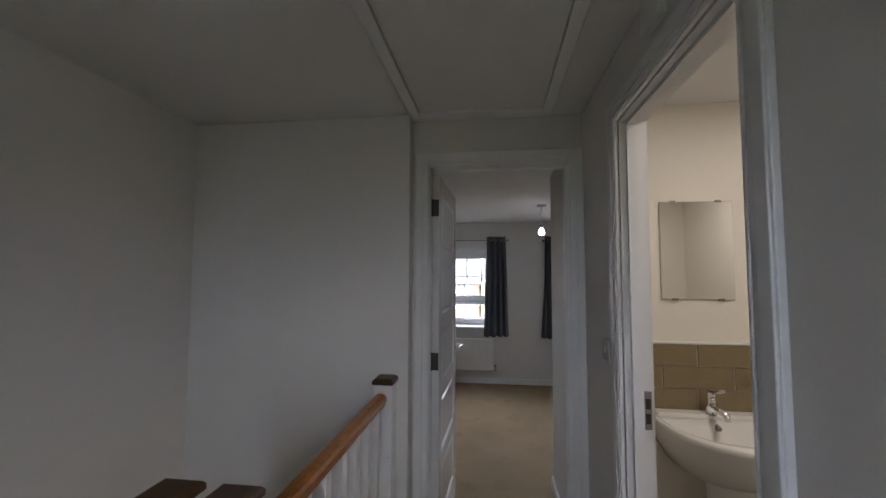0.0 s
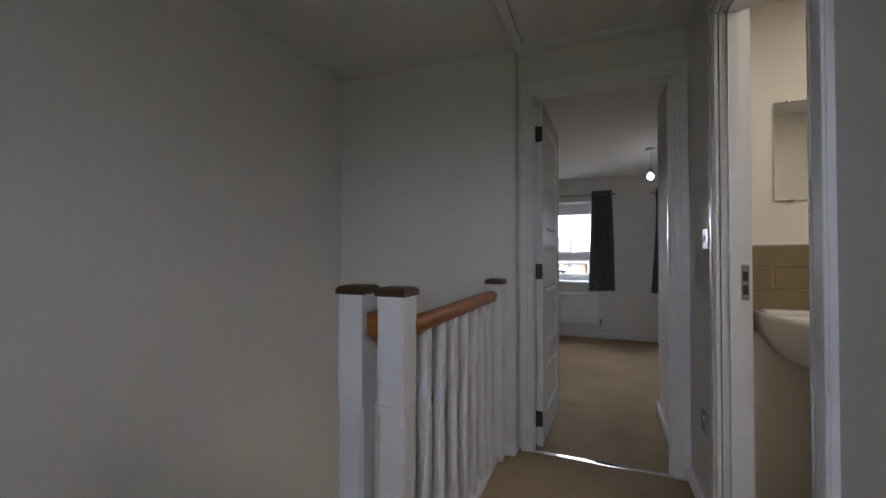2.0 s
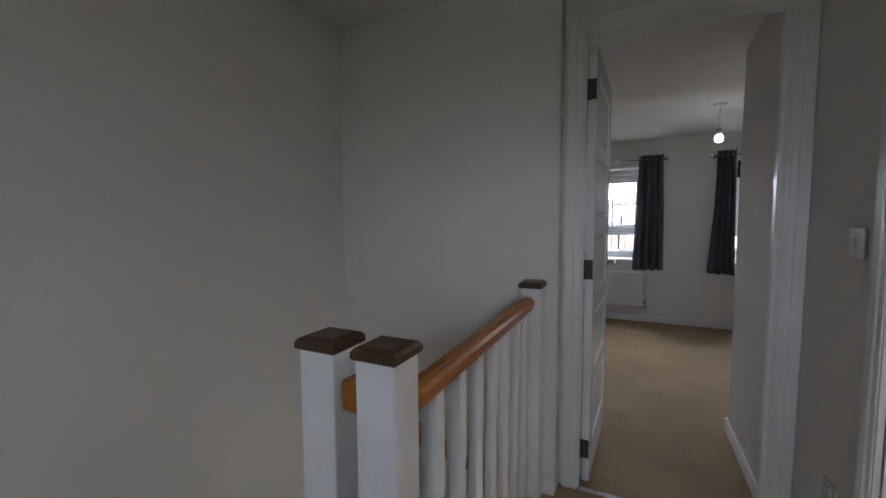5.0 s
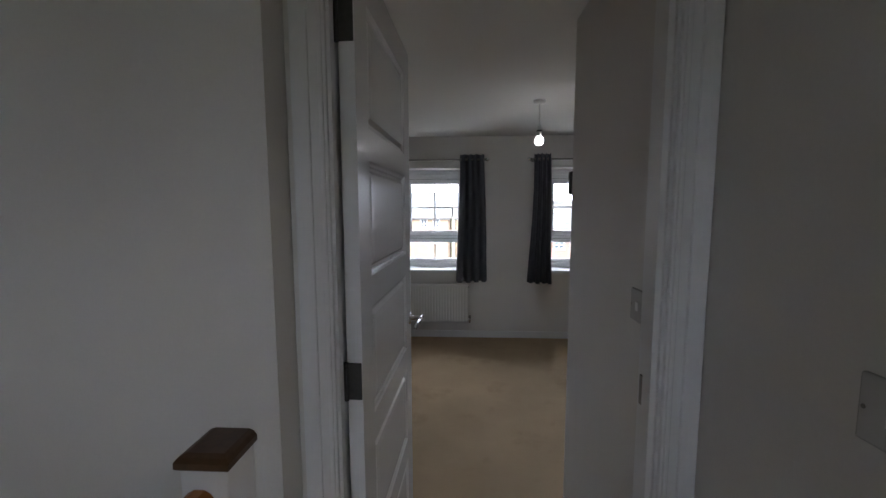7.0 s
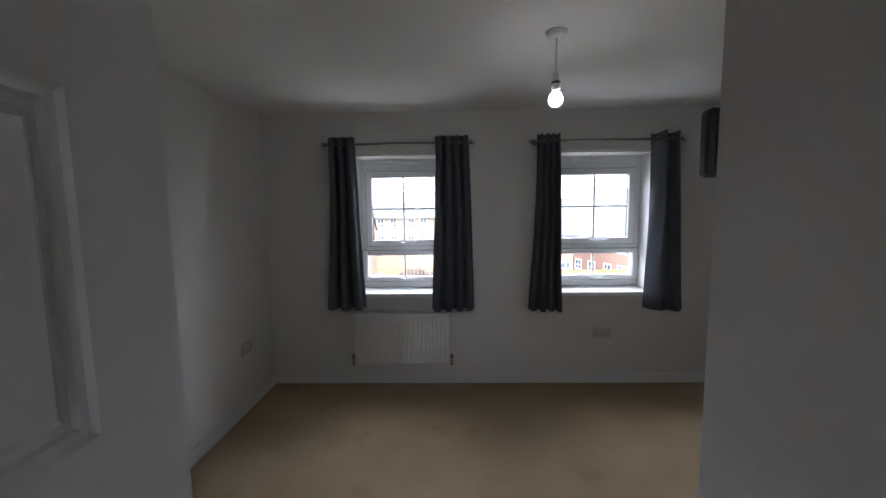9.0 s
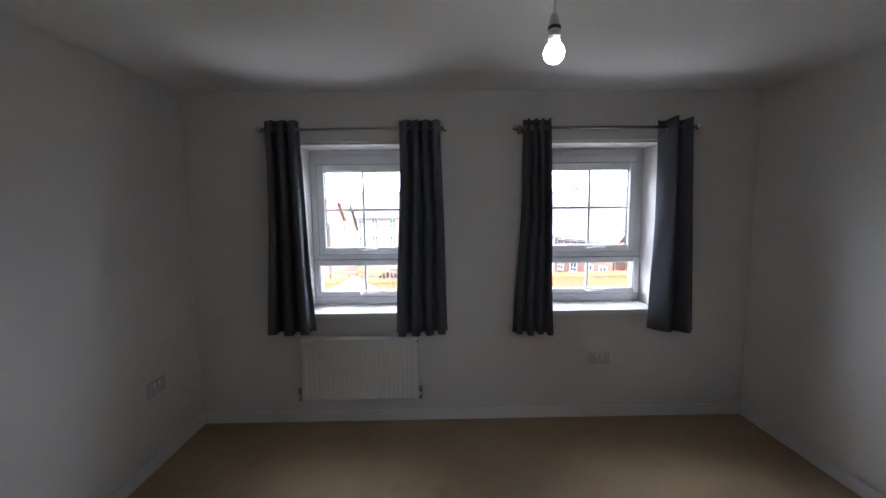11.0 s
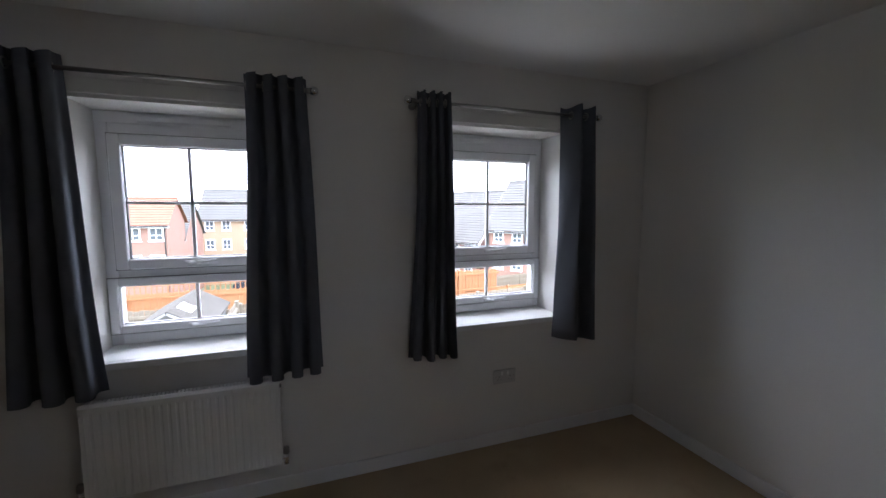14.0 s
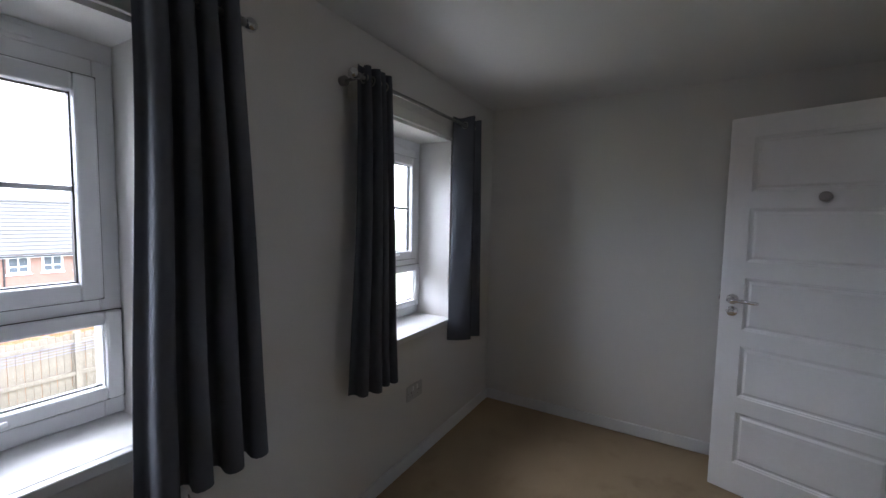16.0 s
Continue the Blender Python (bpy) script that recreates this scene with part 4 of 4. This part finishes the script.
shed = thing("garden_shed", "grey timber shed with a felt roof", "shed")
sx0, sx1, sy0, sy1, se, sr = -2.6, -1.52, 11.3, 13.2, -0.62, -0.32
sm = (sx0 + sx1) / 2
for i in range(15):
    z = -2.6 + i * 0.128
    part("front_board", boxes((sx0, sx1, sy0 - 0.012, sy0 + 0.01, z, z + 0.12), bevel=0.004), SHEDWOOD, shed)
    part("side_board", boxes((sx1 - 0.01, sx1 + 0.012, sy0 + 0.012, sy1, z, z + 0.12), bevel=0.004), SHEDWOOD, shed)
bm = bmesh.new()
for y in (sy0, sy1):
    v = [bm.verts.new((x, y, z)) for x, z in ((sx0, se), (sx1, se), (sm, sr))]
    bm.faces.new(v)
box(bm, sx0, sx0 + 0.02, sy0, sy1, -2.6, se)
box(bm, sx0, sx1, sy1 - 0.02, sy1, -2.6, se)
part("gable", bm, SHEDWOOD, shed)
for s in (-1, 1):
    bm = bmesh.new()
    e = (sx1 - sx0) / 2 + 0.09
    dz = (sr - se) / ((sx1 - sx0) / 2)
    for t0 in (0.0, 0.035):
        v = [bm.verts.new(p) for p in ((sm, sy0 - 0.1, sr + 0.01 + t0), (sm + s * e, sy0 - 0.1, sr - e * dz + 0.01 + t0), (sm + s * e, sy1 + 0.1, sr - e * dz + 0.01 + t0), (sm, sy1 + 0.1, sr + 0.01 + t0))]
        bm.faces.new(v)
    ee = list(bm.verts)
    for i in range(4):
        bm.faces.new((ee[i], ee[(i + 1) % 4], ee[4 + (i + 1) % 4], ee[4 + i]))
    part("roof_panel", bm, FELT, shed)
    bm = bmesh.new()
    tube(bm, (sm, sy0 - 0.115, sr - 0.005), (sm + s * e, sy0 - 0.115, sr - e * dz - 0.005), 0.035, None, 4)
    part("bargeboard", bm, SHEDWOOD, shed)
part("door", boxes((sm - 0.33, sm + 0.33, sy0 - 0.035, sy0 - 0.013, -2.55, -0.72), bevel=0.005), SHEDWOOD, shed)
bm = boxes((0.05, 0.3, 0.3, 0.72, 0.0, 0.008))
bm.transform(Matrix.Translation((sm, sy0, sr + 0.046)) @ Matrix.Rotation(math.atan2(sr - se, (sx1 - sx0) / 2), 4, "Y"))
part("roof_patch", bm, CANVAS, shed, "pale repair patch")

par = thing("parasol", "closed white garden parasol beside the fence", "parasol")
part("pole", tubes(((-5.4, 18.6, -3.2), (-5.4, 18.6, -0.9), 0.025), n=8), STEEL, par)
part("canopy", lathed([(0.03, 0.55), (0.10, 0.45), (0.12, 0.2), (0.16, -0.25), (0.2, -0.62), (0.05, -0.66)], (-5.4, 18.6, -1.45), None, 10), CANVAS, par)

airer = thing("rotary_airer", "white rotary clothes airer standing in the garden", "clothes airer")
part("pole", tubes(((0.9, 16.6, -3.0), (0.9, 16.6, -1.35), 0.02), n=8), STEEL, airer)
for i in range(4):
    a = math.pi / 2 * i + 0.4
    part("arm", tubes(((0.9, 16.6, -1.5), (0.9 + 1.0 * math.cos(a), 16.6 + 1.0 * math.sin(a), -1.0), 0.012), n=6), CANVAS, airer)
bm = bmesh.new()
for k in range(1, 6):
    for i in range(4):
        a, b = math.pi / 2 * i + 0.4, math.pi / 2 * (i + 1) + 0.4
        r = k / 5
        tube(bm, (0.9 + r * math.cos(a), 16.6 + r * math.sin(a), -1.5 + 0.5 * r), (0.9 + r * math.cos(b), 16.6 + r * math.sin(b), -1.5 + 0.5 * r), 0.005, None, 4)
part("line", bm, CANVAS, airer)
wl = thing("washing_line", "pale washing lines strung along the fence", "washing line")
for i in range(4):
    part("cord", tubes(((-1.3, 13.75, -1.05 - i * 0.05), (3.0, 13.8, -0.98 - i * 0.05), 0.0035), n=6), CORD, wl)


def car(x, y, label):
    z = ground_at(y)
    c = thing("parked_car", label, "car")
    bm = bmesh.new()
    profile = [(-2.1, 0.3), (-2.1, 0.75), (-1.9, 0.95), (-1.4, 1.0), (-0.9, 1.42), (0.5, 1.45), (1.1, 1.0), (1.9, 0.88), (2.1, 0.65), (2.1, 0.3)]
    a_ = [bm.verts.new((x + u, y - 0.85, z + w)) for u, w in profile]
    b_ = [bm.verts.new((x + u, y + 0.85, z + w)) for u, w in profile]
    bm.faces.new(a_)
    bm.faces.new(list(reversed(b_)))
    for i in range(len(profile)):
        j = (i + 1) % len(profile)
        bm.faces.new((a_[i], a_[j], b_[j], b_[i]))
    part("body", bm, CAR, c)
    part("side_window", boxes((x - 0.9, x + 0.6, y - 0.87, y - 0.852, z + 1.02, z + 1.32)), DARKPANE, c)
    for u in (-1.3, 1.3):
        for v in (-0.8, 0.8):
            part("wheel", tubes(((x + u, y + v - 0.1, z + 0.32), (x + u, y + v + 0.1, z + 0.32), 0.32), n=14), RUBBER, c)


car(-4.6, 50, "dark car parked below the apartment block")
car(0.6, 50.5, "dark car parked beside the apartment block")


def tree(x, y, height, spread, seed, label):
    rnd = random.Random(seed)
    z = ground_at(y)
    t_ = thing("tree", label, "tree")
    bm = bmesh.new()
    tube(bm, (x, y, z - 0.2), (x + 0.2, y, z + height * 0.5), 0.28, 0.16, 8)
    tips = []
    for i in range(11):
        a, e = rnd.uniform(0, 6.28), rnd.uniform(0.5, 1.3)
        r = spread * rnd.uniform(0.5, 1.0)
        tip = Vector((x + r * math.cos(a) * math.cos(e) * 1.3, y + r * math.sin(a) * math.cos(e) * 1.3, z + height * 0.48 + height * 0.5 * math.sin(e) * rnd.uniform(0.6, 1.0)))
        tube(bm, (x + 0.2, y, z + height * rnd.uniform(0.35, 0.5)), tip, 0.1, 0.03, 6)
        tips.append(tip)
    part("trunk", bm, BARK, t_)
    bm = bmesh.new()
    for tip in tips:
        for _ in range(170):
            d = Vector((rnd.gauss(0, 1), rnd.gauss(0, 1), rnd.gauss(0, 0.7))) * spread * 0.2
            c, s = tip + d, rnd.uniform(0.10, 0.2)
            u = Vector((rnd.gauss(0, 1), rnd.gauss(0, 1), rnd.gauss(0, 1))).normalized()
            w = u.orthogonal().normalized()
            bm.faces.new([bm.verts.new(c + q) for q in (u * s, w * s * 0.5, -u * s, -w * s * 0.5)])
    tagged(part("crown", bm, LEAF, t_), kind="stuff")


tree(18.6, 62, 14.6, 2.6, 5, "leafy tree rising behind the roofs")
tree(21.6, 63, 14.2, 2.4, 6, "leafy tree rising behind the roofs")
tree(27, 62, 13.8, 2.8, 7, "leafy tree rising behind the roofs")

rnd = random.Random(11)
bm = bmesh.new()
for _ in range(2600):
    c = Vector((rnd.uniform(4.6, 9.4), 49 + rnd.gauss(0, 0.5), ground_at(49) + abs(rnd.gauss(0.9, 0.6)) + 0.3 * math.sin(rnd.uniform(0, 6))))
    u = Vector((rnd.gauss(0, 1), rnd.gauss(0, 1), rnd.gauss(0, 1))).normalized()
    w = u.orthogonal().normalized()
    s = rnd.uniform(0.1, 0.2)
    bm.faces.new([bm.verts.new(c + q) for q in (u * s, w * s * 0.6, -u * s, -w * s * 0.6)])
tagged(solid("hedge", bm, LEAF, "green hedge before the apartment block", "hedge"), kind="stuff")
